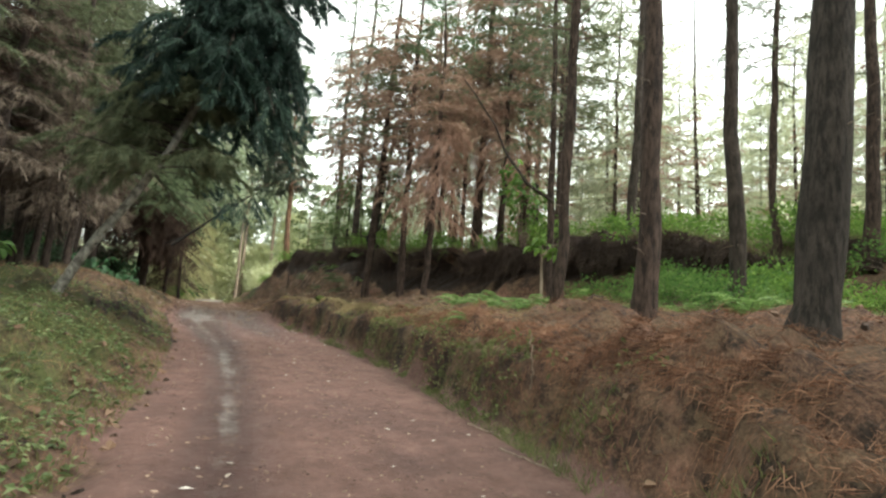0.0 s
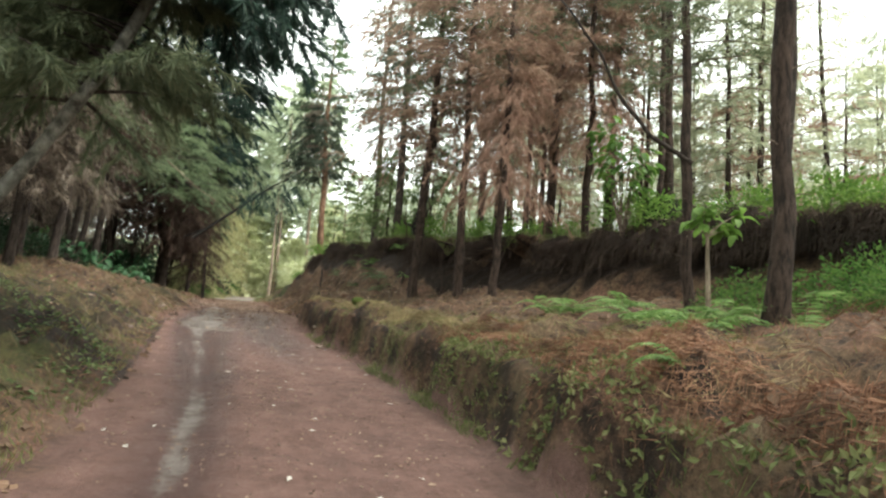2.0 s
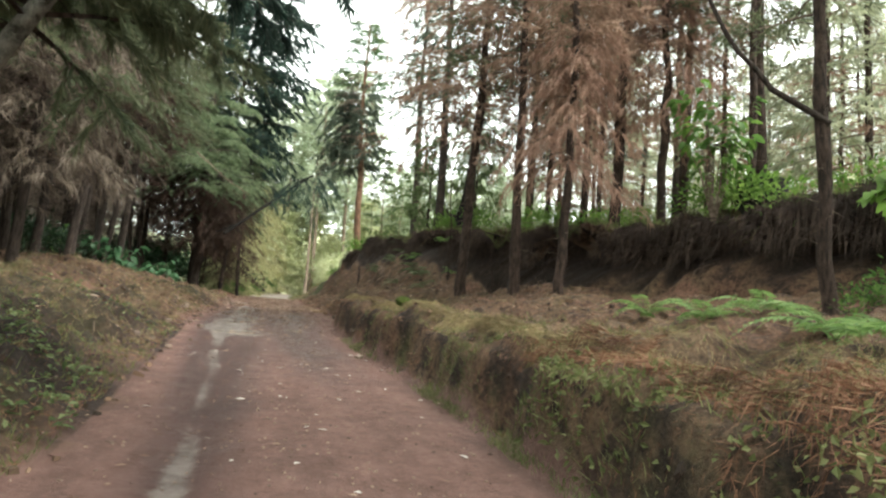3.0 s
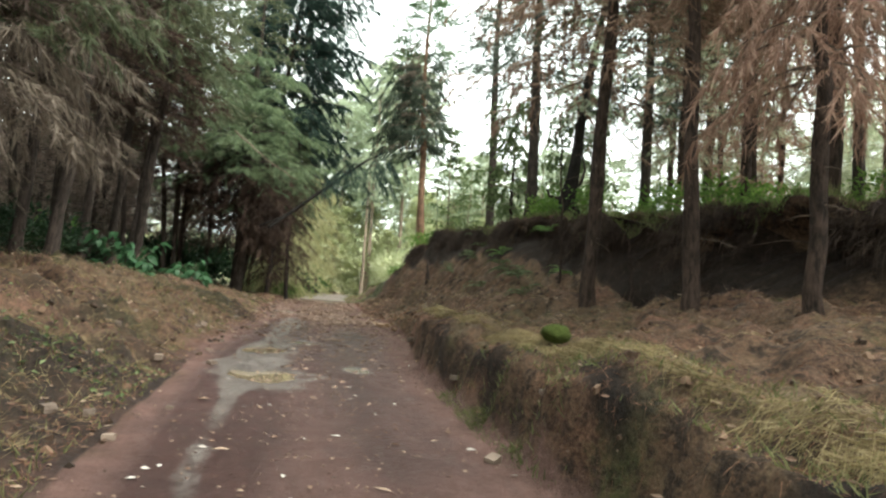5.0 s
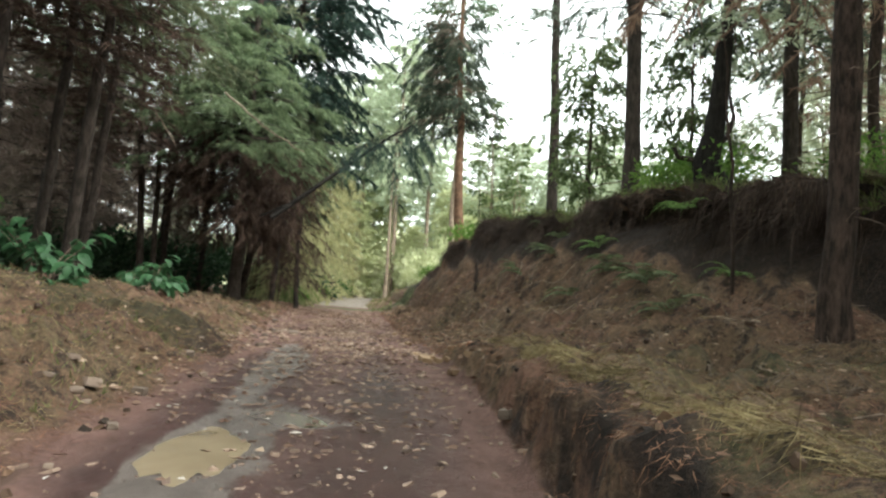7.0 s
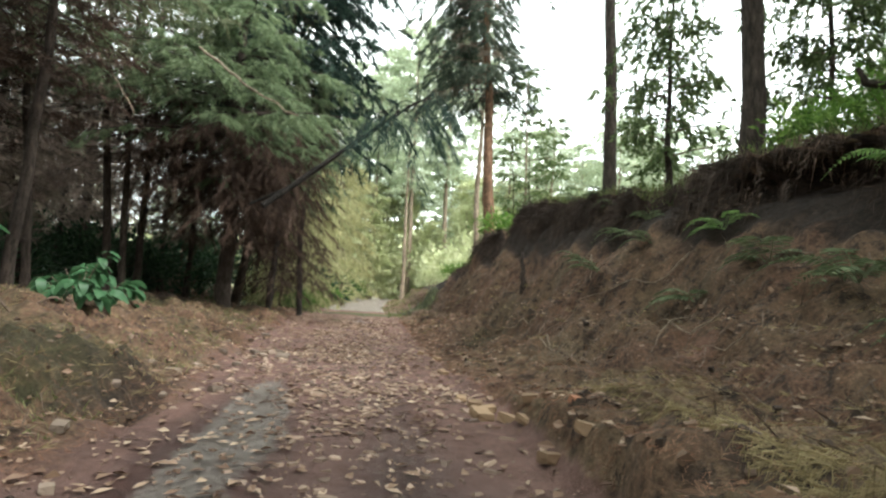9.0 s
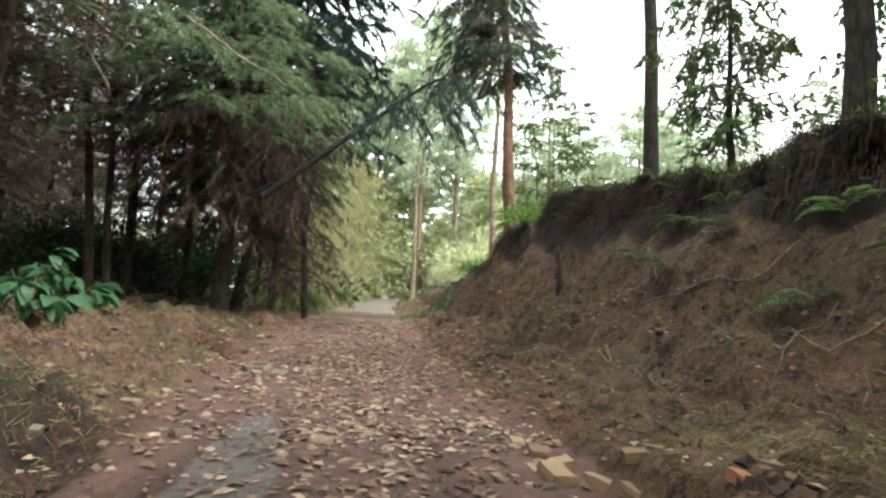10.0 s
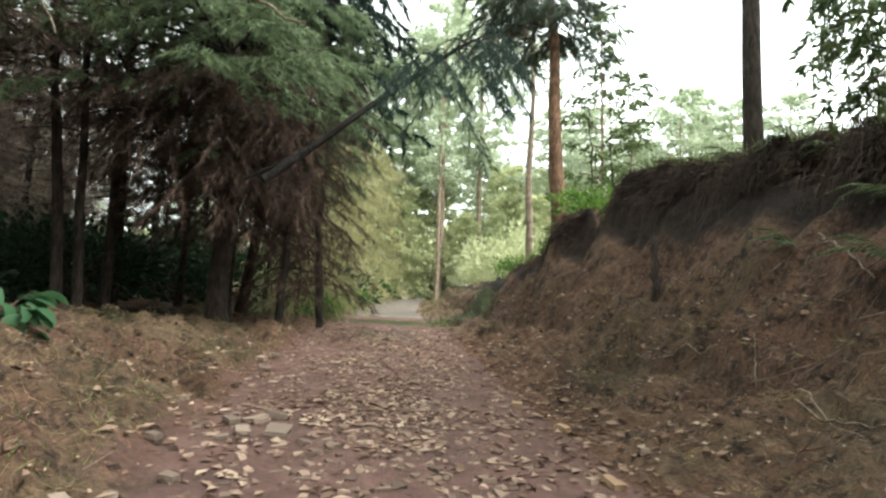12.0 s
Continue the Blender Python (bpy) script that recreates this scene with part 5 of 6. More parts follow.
cover("meadow_grass", meadow, M_GRASS, "bright green grass in the open past the bend", "grass")
cover("grass", s, M_GRASS, "short green grass in patches", "grass")

s = Soup()
x, y, d, z, gx, gy = strewn(r, 15000, 2.5, 21, lambda r, y: -1.95 - 3.8 * r.uniform(0, 1, len(y)), lambda r, x, y, d: (lumps(x, y, 1.1, 63) > 0.02) & (r.uniform(0, 1, len(x)) < np.clip((21 - y) / 8, 0, 1)))
n = len(x)
s.leaves(np.stack([x, y, z + r.uniform(0.01, 0.1, n)], -1), r.normal(0, 1, (n, 3)) * [1, 1, 0.3], r.normal(0, 0.4, (n, 3)) + [0, 0, 1], 0.085 * r.uniform(0.6, 1.4, n), 0.05, 0.1, 0.2)
cover("ground_plants", s, M_LEAF_DULL, "low leafy green plants on the verge", "plants")
s = Soup()
x, y, d, z, gx, gy = strewn(r, 3400, 5, 14.5, lambda r, y: 1.85 + 0.6 * r.uniform(0, 1, len(y)) ** 1.3, lambda r, x, y, d: lumps(x, y, 0.7, 67) + r.normal(0, 0.1, len(x)) > 0.0)
n = len(x)
s.leaves(np.stack([x - 0.03, y, z + 0.03], -1), r.normal(0, 1, (n, 3)) - [0.8, 0, 0], r.normal(0, 0.5, (n, 3)) + [-0.6, 0, 0.6], 0.07 * r.uniform(0.6, 1.4, n), 0.04, 0.1, 0.2)
cover("ground_plants", s, M_GRASS, "small dull green plants on the bank face", "plants")

s = Soup()
x, y, d, z, gx, gy = strewn(r, 16000, 13, 46, lambda r, y: sat(y, CREST_D) + r.uniform(-0.45, 0.3, len(y)), lambda r, x, y, d: lumps(x, y, 0.8, 73) + r.normal(0, 0.15, len(x)) > 0.05, True)
n = len(x)
x = x - r.uniform(0.0, 0.2, n)
hang = np.stack([r.normal(-0.12, 0.22, n), r.normal(0, 0.3, n), -np.ones(n)], -1)
s.blades(np.stack([x - r.uniform(0.02, 0.22, n), y, z + 0.05], -1), hang, r.normal(0, 1, (n, 3)), 0.08 + 0.5 * r.uniform(0, 1, n) ** 2.5, r.uniform(0.005, 0.013, n), 0.0)
cover("hanging_roots", s, M_ROOT, "dark dry roots hanging over the cut face", "roots")

# mats of needles and roots draped in lobes over the lip of the cut
def lip_of(y):
    """Distance beside the road at which the ground first comes up to the crest."""
    f = np.linspace(-1.6, 0.6, 45)
    d = sat(y, CREST_D)[:, None] + f[None]
    yy = np.repeat(y[:, None], 45, 1)
    z = height(road_x(yy) + d / SKEW, yy)
    top = road_z(y) + sat(y, CREST_H) * 0.93
    i = np.argmax(z > top[:, None], 1)
    i = np.where(i == 0, 36, i)
    return d[np.arange(len(y)), i]


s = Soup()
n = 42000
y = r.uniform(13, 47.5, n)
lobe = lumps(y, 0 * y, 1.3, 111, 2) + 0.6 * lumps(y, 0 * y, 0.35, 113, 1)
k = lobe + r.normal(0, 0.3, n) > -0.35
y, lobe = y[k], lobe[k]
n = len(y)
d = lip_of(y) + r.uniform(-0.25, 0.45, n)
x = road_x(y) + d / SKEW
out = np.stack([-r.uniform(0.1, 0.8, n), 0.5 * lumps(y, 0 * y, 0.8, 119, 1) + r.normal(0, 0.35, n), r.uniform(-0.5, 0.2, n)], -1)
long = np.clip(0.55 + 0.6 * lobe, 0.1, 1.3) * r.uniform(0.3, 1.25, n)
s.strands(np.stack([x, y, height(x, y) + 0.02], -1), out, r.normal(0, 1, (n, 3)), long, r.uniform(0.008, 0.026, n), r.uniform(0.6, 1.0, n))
cover("needle_mat", s, M_MAT, "brown needle mats and roots, darkened for shade, draped over the cut's lip", "needles")
s = Soup()
n = 9000
y = r.uniform(12, 29, n)
d = 2.42 + 0.3 * r.uniform(0, 1, n)
x = road_x(y) + d / SKEW
k = lumps(y, 0 * y, 0.8, 117, 2) + r.normal(0, 0.15, n) > -0.15
x, y = x[k], y[k]
n = len(x)
out = np.stack([-r.uniform(0.5, 1.0, n), r.normal(0, 0.3, n), r.uniform(-0.1, 0.5, n)], -1)
s.strands(np.stack([x, y, height(x, y) + 0.01], -1), out, r.normal(0, 1, (n, 3)), 0.32 * r.uniform(0.4, 1.25, n), r.uniform(0.005, 0.012, n), r.uniform(0.6, 1.0, n))
cover("dry_grass", s, M_STRAW, "straw hanging in tufts over the lower bank", "grass")

s = Soup()
x, y, d, z, gx, gy = strewn(r, 1500, 4, 45, lambda r, y: np.where(r.uniform(0, 1, len(y)) < 0.65, 2.4 + (sat(y, CREST_D) - 3.2) * r.uniform(0, 1, len(y)), -2.2 - 6 * r.uniform(0, 1, len(y))))
lying(s, r, x, y, z + 0.02, gx, gy, 0.4, 0.014, 0.12, 0.2)
x, y, d, z, gx, gy = strewn(r, 2600, 23, 44, lambda r, y: 3.0 + (sat(y, CREST_D) - 3.6) * r.uniform(0, 1, len(y)))
lying(s, r, x, y, z + 0.02, gx, gy, 0.3, 0.016, 0.35, 0.3)
x, y, d, z, gx, gy = strewn(r, 900, 24, 42, lambda r, y: -2.2 - 5 * r.uniform(0, 1, len(y)))
lying(s, r, x, y, z + 0.02, gx, gy, 0.22, 0.014, 0.35, 0.3)
cover("twig_litter", s, M_TWIG, "thin dry twigs scattered over the needles", "twigs")

# ---- water and stones on the track ----
m = Nodes("muddy_water")
M_WATER = m.surface(m.ramp(m.noise(m.coords(), 1.5, 3.0), [(0.3, (0.19, 0.148, 0.095)), (0.7, (0.27, 0.215, 0.14))]), 0.04, None, 0.5)
m = Nodes("clear_rainwater")
M_WATER_CLEAR = m.surface(m.ramp(m.noise(m.coords(), 3.0, 3.0), [(0.3, (0.1, 0.085, 0.075)), (0.7, (0.16, 0.14, 0.125))]), 0.22, None, 0.8)
for k, p in enumerate(PUDDLES):
    a = np.linspace(0, 2 * np.pi, 40, endpoint=False)
    yy, dd = p[0] + np.cos(a) * p[2], p[1] + np.sin(a) * p[3]
    grow = 1 / np.maximum(puddle_radius(p, road_x(yy) + dd / SKEW, yy, dd), 0.4) * 0.98
    yy, dd = p[0] + np.cos(a) * p[2] * grow, p[1] + np.sin(a) * p[3] * grow
    v = np.stack([road_x(yy) + dd / SKEW, yy, np.full(40, puddle_level(p))], -1)
    s = Soup()
    s.add(np.concatenate([v, [[float(road_x(p[0])) + p[1] / SKEW, p[0], puddle_level(p)]]]), [(i, (i + 1) % 40, 40) for i in range(40)])
    tagged(part("puddle", s, M_WATER_CLEAR if k >= 2 else M_WATER), "shallow muddy puddle in a wheel rut", "puddle", "puddles in the ruts", kind="structure")


def stone_material(name, lo, hi):
    m = Nodes(name)
    rnd = m.n.new("ShaderNodeObjectInfo").outputs["Random"]
    isl = m.n.new("ShaderNodeNewGeometry").outputs["Random Per Island"]
    f = m.math("FRACT", m.math("ADD", rnd, isl), 0)
    grain = m.noise(m.coords(), 40.0, 5.0, 0.7)
    col = m.ramp(m.math("ADD", m.math("MULTIPLY", f, 0.7), m.math("MULTIPLY", grain, 0.3)), [(0.15, lo), (0.55, tuple((a + b) / 2 for a, b in zip(lo, hi))), (0.9, hi)])
    return m.surface(col, 0.85, m.bump(grain, 0.4, 0.01), 0.3)


M_STONE = stone_material("tan_stone", (0.08, 0.053, 0.042), (0.37, 0.265, 0.2))
M_SLAB = stone_material("broken_slab", (0.09, 0.068, 0.054), (0.29, 0.22, 0.17))
M_BRICK = stone_material("broken_brick", (0.16, 0.1, 0.06), (0.34, 0.23, 0.14))
M_BRICK_RED = stone_material("orange_brick", (0.26, 0.11, 0.06), (0.36, 0.17, 0.1))


def chip(r, size, thick):
    """An uneven flat chip of stone: vertices and triangles."""
    n = r.integers(5, 7)
    a = np.sort(r.uniform(0, 2 * np.pi, n) * 0.35 + np.arange(n) / n * 2 * np.pi)
    rad = size * r.uniform(0.6, 1.1, n) * np.array([1.0, 1.0])[0]
    low = np.stack([np.cos(a) * rad, np.sin(a) * rad * 0.75, np.zeros(n) - thick * 0.6], -1)
    top = low * [0.85, 0.85, 0] + np.stack([0 * a, 0 * a, thick * r.uniform(0.7, 1.2, n)], -1)
    v = np.concatenate([low, top, [[0, 0, thick]]])
    f = []
    for i in range(n):
        j = (i + 1) % n
        f += [(i, j, n + j), (i, n + j, n + i), (n + i, n + j, 2 * n)]
    return v, np.array(f)


r = np.random.default_rng(55)


def chip_spots(n, y0, y1, wide, seed):
    q = np.random.default_rng(seed)
    y = q.uniform(y0, y1, n)
    d = q.normal(0.05, 0.95, n)
    d = np.where(np.abs(d) > wide, q.uniform(-wide, wide, n), d)
    rut = np.abs(d + 0.95) < 0.2
    keep = ~rut | (q.uniform(0, 1, n) < 0.25)
    # scarcer before the stony stretch begins
    keep &= q.uniform(0, 1, n) < np.clip((y - 19) / 11, 0.03, 1)
    return y[keep], d[keep]


road = bpy.data.objects["road"]
shapes = []
for k in range(14):
    s = Soup()
    s.add(*chip(r, 1.0, 0.22))
    me = s.mesh("stone")
    me.materials.append(M_STONE)
    shapes.append(me)
ys, ds = chip_spots(700, 29.5, 36, 1.9, 3)
ys, ds = ys[:300], ds[:300]
at = place(ys, ds)
for k in range(len(ys)):
    ob = new("stone", shapes[k % 14])
    size = r.uniform(0.035, 0.11) * (1.25 if k % 9 == 0 else 1.0)
    ob.matrix_basis = Matrix.Translation(at[k] + [0, 0, r.uniform(-0.012, 0.006)]) @ Euler((r.normal(0, 0.16), r.normal(0, 0.16), r.uniform(0, 6.28))).to_matrix().to_4x4() @ Matrix.Scale(size, 4)
    ob.parent = road
s = Soup()
for y0, y1, n in ((20, 29.5, 900), (29.5, 36, 800), (36, 46, 1600)):
    ys, ds = chip_spots(n, y0, y1, 2.0, int(y0 * 10))
    at = place(ys, ds)
    for k in range(len(ys)):
        v, f = chip(r, r.uniform(0.02, 0.095), 0.018)
        turn = Euler((r.normal(0, 0.18), r.normal(0, 0.18), r.uniform(0, 6.28))).to_matrix()
        s.add(v @ np.array(turn).T + at[k] + [0, 0, r.uniform(-0.014, 0.004)], f)
tagged(part("stone_chips", s, M_STONE, road), kind="stuff")

# pebbles on the bare track, clods on both verges
s = Soup()
q = np.random.default_rng(91)
ys, ds = q.uniform(3, 29, 2600), np.clip(q.normal(0, 1.1, 2600), -2.1, 1.9)
at = place(ys, ds)
for k in range(len(ys)):
    v, f = chip(q, q.uniform(0.006, 0.022) * (2.0 if k % 40 == 0 else 1.0), 0.01)
    s.add(v + at[k], f)
tagged(part("pebbles", s, M_STONE, road), kind="stuff")
M_CLOD = stone_material("earth_clods", (0.02, 0.013, 0.009), (0.2, 0.125, 0.08))
s = Soup()
ys = q.uniform(3, 44, 2600)
right = q.uniform(0, 1, 2600) < 0.55
ds = np.where(right, 2.0 + (sat(ys, CREST_D) - 3.5) * q.uniform(0, 1, 2600) ** 1.4, -1.8 - 5.5 * q.uniform(0, 1, 2600) ** 1.3)
at = place(ys, ds)
for k in range(len(ys)):
    size = q.uniform(0.02, 0.085)
    v, f = chip(q, size, size * q.uniform(0.3, 0.6))
    turn = Euler((q.normal(0, 0.4), q.normal(0, 0.4), q.uniform(0, 6.28))).to_matrix()
    s.add(v @ np.array(turn).T + at[k], f)
cover("earth_clods", s, M_CLOD, "dark crumbled clods of earth on the verges", "earth")

# fallen leaves on track and verges
s = Soup()
x, y, d, z, gx, gy = strewn(r, 15000, 17, 46, lambda r, y: r.normal(0, 1.7, len(y)), lambda r, x, y, d: (lumps(x, y, 0.9, 91) + r.normal(0, 0.25, len(x)) > -0.05) & (r.uniform(0, 1, len(x)) < np.clip((y - 23) / 8, 0.03, 1)) & (d < 5.5))
n = len(x)
s.leaves(np.stack([x, y, z + 0.015], -1), np.stack([r.normal(0, 1, n), r.normal(0, 1, n), gx * 0], -1), np.stack([-gx, -gy, np.ones(n)], -1) + r.normal(0, 0.25, (n, 3)), 0.115 * r.uniform(0.5, 1.5, n), 0.062 * r.uniform(0.6, 1.4, n), 0.22, -0.05)
x, y, d, z, gx, gy = strewn(r, 9500, 16, 46, lambda r, y: np.where(r.uniform(0, 1, len(y)) < 0.5, 2 + (sat(y, CREST_D) - 2.8) * r.uniform(0, 1, len(y)), -1.9 - 5 * r.uniform(0, 1, len(y))))
n = len(x)
s.leaves(np.stack([x, y, z + 0.02], -1), np.stack([r.normal(0, 1, n), r.normal(0, 1, n), gx * 0], -1), np.stack([-gx, -gy, np.ones(n)], -1) + r.normal(0, 0.4, (n, 3)), 0.075 * r.uniform(0.5, 1.4, n), 0.028 * r.uniform(0.6, 1.3, n), 0.25, -0.05)
x, y, d, z, gx, gy = strewn(r, 260, 3, 20, lambda r, y: r.uniform(-2, 2.0, len(y)))
n = len(x)
s.leaves(np.stack([x, y, z + 0.012], -1), r.normal(0, 1, (n, 3)) * [1, 1, 0.05], r.normal(0, 0.15, (n, 3)) + [0, 0, 1], 0.07 * r.uniform(0.5, 1.5, n), 0.035, 0.15, 0.0)
pale_leaf = Soup()
x, y, d, z, gx, gy = strewn(r, 110, 4, 26, lambda r, y: r.uniform(-1.7, 1.8, len(y)))
n = len(x)
pale_leaf.leaves(np.stack([x, y, z + 0.014], -1), r.normal(0, 1, (n, 3)) * [1, 1, 0.05], r.normal(0, 0.2, (n, 3)) + [0, 0, 1], 0.09 * r.uniform(0.5, 1.5, n), 0.045, 0.15, 0.0)
cover("pale_leaves", pale_leaf, leafy("bleached_leaves", [(0.1, (0.35, 0.3, 0.25)), (0.5, (0.55, 0.5, 0.45)), (0.9, (0.7, 0.67, 0.62))], 0.2, 0.7), "bleached leaves scattered over the bare track", "leaves")
cover("leaf_litter", s, M_LITTER, "dry tan leaves fallen on the track", "leaves")


def block(name, label, y, d, size, material, turn=0.0, tilt=0.0, category="stone", group="", lift=0.0):
    """A broken block with knocked corners."""
    bm = bmesh.new()
    bmesh.ops.create_cube(bm, size=1.0)
    bmesh.ops.subdivide_edges(bm, edges=bm.edges[:], cuts=1, use_grid_fill=True)
    q = random.Random(int(y * 100) + int(d * 37))
    for v in bm.verts:
        edge = sum(abs(c) > 0.45 for c in v.co)
        v.co = Vector((v.co.x * size[0], v.co.y * size[1], v.co.z * size[2])) * (1 - 0.1 * max(0, edge - 1) * q.random())
        v.co += Vector((q.uniform(-1, 1), q.uniform(-1, 1), q.uniform(-1, 1))) * 0.05 * min(size)
    p = place(np.array([y]), np.array([d]))[0]
    ob = part(name, bm, material)
    ob.matrix_basis = Matrix.Translation((p[0], p[1], p[2] + size[2] * 0.3 + lift)) @ Euler((radians(tilt), radians(tilt * 0.6), radians(turn))).to_matrix().to_4x4()
    return tagged(ob, label, category, group)


for y, d, w, l, h, turn, tilt in [(29.8, 1.55, 0.2, 0.3, 0.12, 30, 8), (29.7, 1.8, 0.16, 0.22, 0.1, 70, 12), (30.1, 1.68, 0.14, 0.2, 0.09, 110, -10), (30.4, 1.6, 0.18, 0.2, 0.08, 15, 5), (29.3, 1.85, 0.12, 0.18, 0.08, 55, 14), (29.5, 1.95, 0.13, 0.16, 0.08, 95, -8),
                              (30.7, 1.5, 0.13, 0.18, 0.08, 20, 6), (28.3, 1.8, 0.16, 0.24, 0.1, 130, 6), (28.0, 1.95, 0.14, 0.2, 0.1, 80, 10), (33.0, 1.75, 0.12, 0.2, 0.08, 40, 9), (35.9, 1.8, 0.14, 0.18, 0.09, 10, 5), (34.6, 1.95, 0.12, 0.16, 0.08, 60, 7)]:
    block("brick", "broken yellow-brown brick at the edge of the track", y, d, (w, l, h), M_BRICK, turn, tilt, "brick", "broken bricks")
block("brick", "single orange brick at the foot of the bank", 28.6, 2.05, (0.08, 0.15, 0.07), M_BRICK_RED, 25, 6, "brick")
for y, d, w, l, h, turn, tilt in [(33.4, -1.05, 0.34, 0.4, 0.1, 20, 7), (33.7, -1.35, 0.3, 0.3, 0.1, 75, -9), (34.0, -1.15, 0.26, 0.34, 0.1, 120, 12), (33.2, -1.4, 0.2, 0.3, 0.08, 40, 5), (30.3, -2.35, 0.3, 0.16, 0.1, 15, 8), (28.1, -2.3, 0.22, 0.3, 0.13, 60, 14), (27.8, -2.45, 0.26, 0.2, 0.08, 100, -6), (27.3, -2.25, 0.16, 0.22, 0.08, 30, 9),
                              (25.2, -2.1, 0.22, 0.16, 0.12, 10, 4), (24.2, -2.35, 0.18, 0.2, 0.06, 50, 6), (21.8, -1.5, 0.22, 0.16, 0.1, 80, 5), (31.0, -2.2, 0.16, 0.2, 0.08, 70, 8), (36.8, -1.9, 0.3, 0.24, 0.12, 35, 8), (37.4, -2.1, 0.24, 0.24, 0.12, 5, 6), (38.0, -1.95, 0.2, 0.26, 0.1, 90, 8)]:
    block("stone_block", "pale tan broken stone beside the track", y, d, (w * 0.72, l * 0.72, h * 0.85), M_SLAB, turn, tilt, "stone", "loose stones")


q = random.Random(12)
for _ in range(46):
    y = q.uniform(17.5, 34)
    d = -q.uniform(1.5, 3.4) if q.random() < 0.75 else q.uniform(1.5, 2.4)
    w = q.uniform(0.05, 0.14)
    block("stone_block", "small pale stone lying loose beside the track", y, d, (w, w * q.uniform(1.0, 1.6), w * q.uniform(0.5, 0.8)), M_SLAB, q.uniform(0, 180), q.uniform(-12, 12), "stone", "loose stones")

# ---- ferns and leafy plants ----
def frond_mesh(name, seed, material, long=0.8, pairs=16, leaflet=0.16, rise=0.75):
    q = np.random.default_rng(seed)
    t = np.linspace(0, 1, 9)
    p = np.stack([long * t, 0.03 * np.sin(t * 3 + seed), long * (rise * t - (rise + 0.25) * t ** 2.2)], -1)
    s = Soup()
    s.tube(p, 0.007 * (1 - 0.8 * t), 3, cap=False)
    f = np.repeat(np.linspace(0.14, 0.98, pairs), 2)
    side = np.tile([1.0, -1.0], pairs)
    at = np.stack([np.interp(f, t, p[:, k]) for k in range(3)], -1)
    along = np.stack([np.full(len(f), 0.45), side, q.normal(-0.1, 0.1, len(f))], -1)
    n = leaflet * np.sin(np.clip(f * 0.9 + 0.16, 0, 1) * np.pi) ** 0.8 + 0.02
    s.leaves(at, along, np.tile([0.1, 0, 1.0], (len(f), 1)) + q.normal(0, 0.15, (len(f), 3)), n, n * 0.3, 0.05, 0.18)
    me = s.mesh(name)
    me.materials.append(material)
    return me


DULL = [frond_mesh("frond", k, M_FERN_DULL, 0.7 + 0.1 * k, rise=0.5 + 0.12 * k) for k in range(4)]
FRONDS = [frond_mesh("frond", k, M_FERN, 0.7 + 0.1 * k, rise=0.5 + 0.12 * k) for k in range(4)]


def fern(x, y, size, count, seed, label="green fern with arching fronds", tilt=(0, 0), spread=360, facing=0, fronds=FRONDS):
    q = random.Random(seed)
    ob = thing("fern", label, "fern", "ferns on the bank", at=stand(x, y, 0, size * 1.12, tilt))
    for k in range(count):
        fr = new("frond", fronds[q.randrange(4)])
        fr.parent = ob
        fr.matrix_basis = Euler((q.uniform(-0.2, 0.2), -q.uniform(-0.1, 0.45), radians(facing + spread * (k + q.uniform(-0.3, 0.3)) / count))).to_matrix().to_4x4() @ Matrix.Scale(q.uniform(0.8, 1.15), 4)
    return ob


for k, (x, y, size) in enumerate([(1.4, 11.9, 0.95), (1.9, 12.5, 0.9), (2.4, 11.2, 0.9), (2.9, 12.6, 1.0), (1.0, 12.8, 0.8), (0.5, 14.6, 0.6), (2.0, 14.0, 1.0), (2.7, 14.6, 1.1), (3.4, 13.6, 1.0), (3.9, 11.2, 0.9), (1.4, 15.2, 0.8), (4.4, 10.4, 0.9), (5.0, 9.6, 0.9), (0.4, 16.9, 0.7), (6.3, 9.2, 0.9), (5.4, 10.6, 1.0), (7.0, 10.4, 1.0)]):
    fern(x, y, size, 8 + k % 3, k)
fern(0.5, 9.6, 0.5, 4, 40, "single fern leaning out over the bank", spread=70, facing=140)
for k, (x, y, size) in enumerate([(-6.5, 32.6, 0.8), (-6.0, 33.2, 0.8), (-5.7, 31.9, 0.95), (-5.2, 30.4, 0.95), (-5.4, 34.6, 0.7), (-4.4, 31.2, 0.7), (-6.9, 35.2, 0.6), (-4.9, 29.2, 0.7), (-7.6, 37.3, 0.5), (-3.9, 29.6, 0.6)]):
    fern(x, y, size, 6, 60 + k, "dusty fern on the slope below the cut", facing=100, spread=250, fronds=FRONDS if k % 4 == 1 else DULL)

for k, (x, y, size) in enumerate([(-7.9, 34.6, 0.7), (-7.3, 36.0, 0.8), (-8.3, 36.4, 0.6), (-7.0, 34.2, 0.8), (-7.8, 38.2, 0.7), (-8.5, 39.6, 0.6)]):
    fern(x, y, size, 4, 80 + k, "withered fern drooping on the slope below the cut", facing=120, spread=150, fronds=DULL)


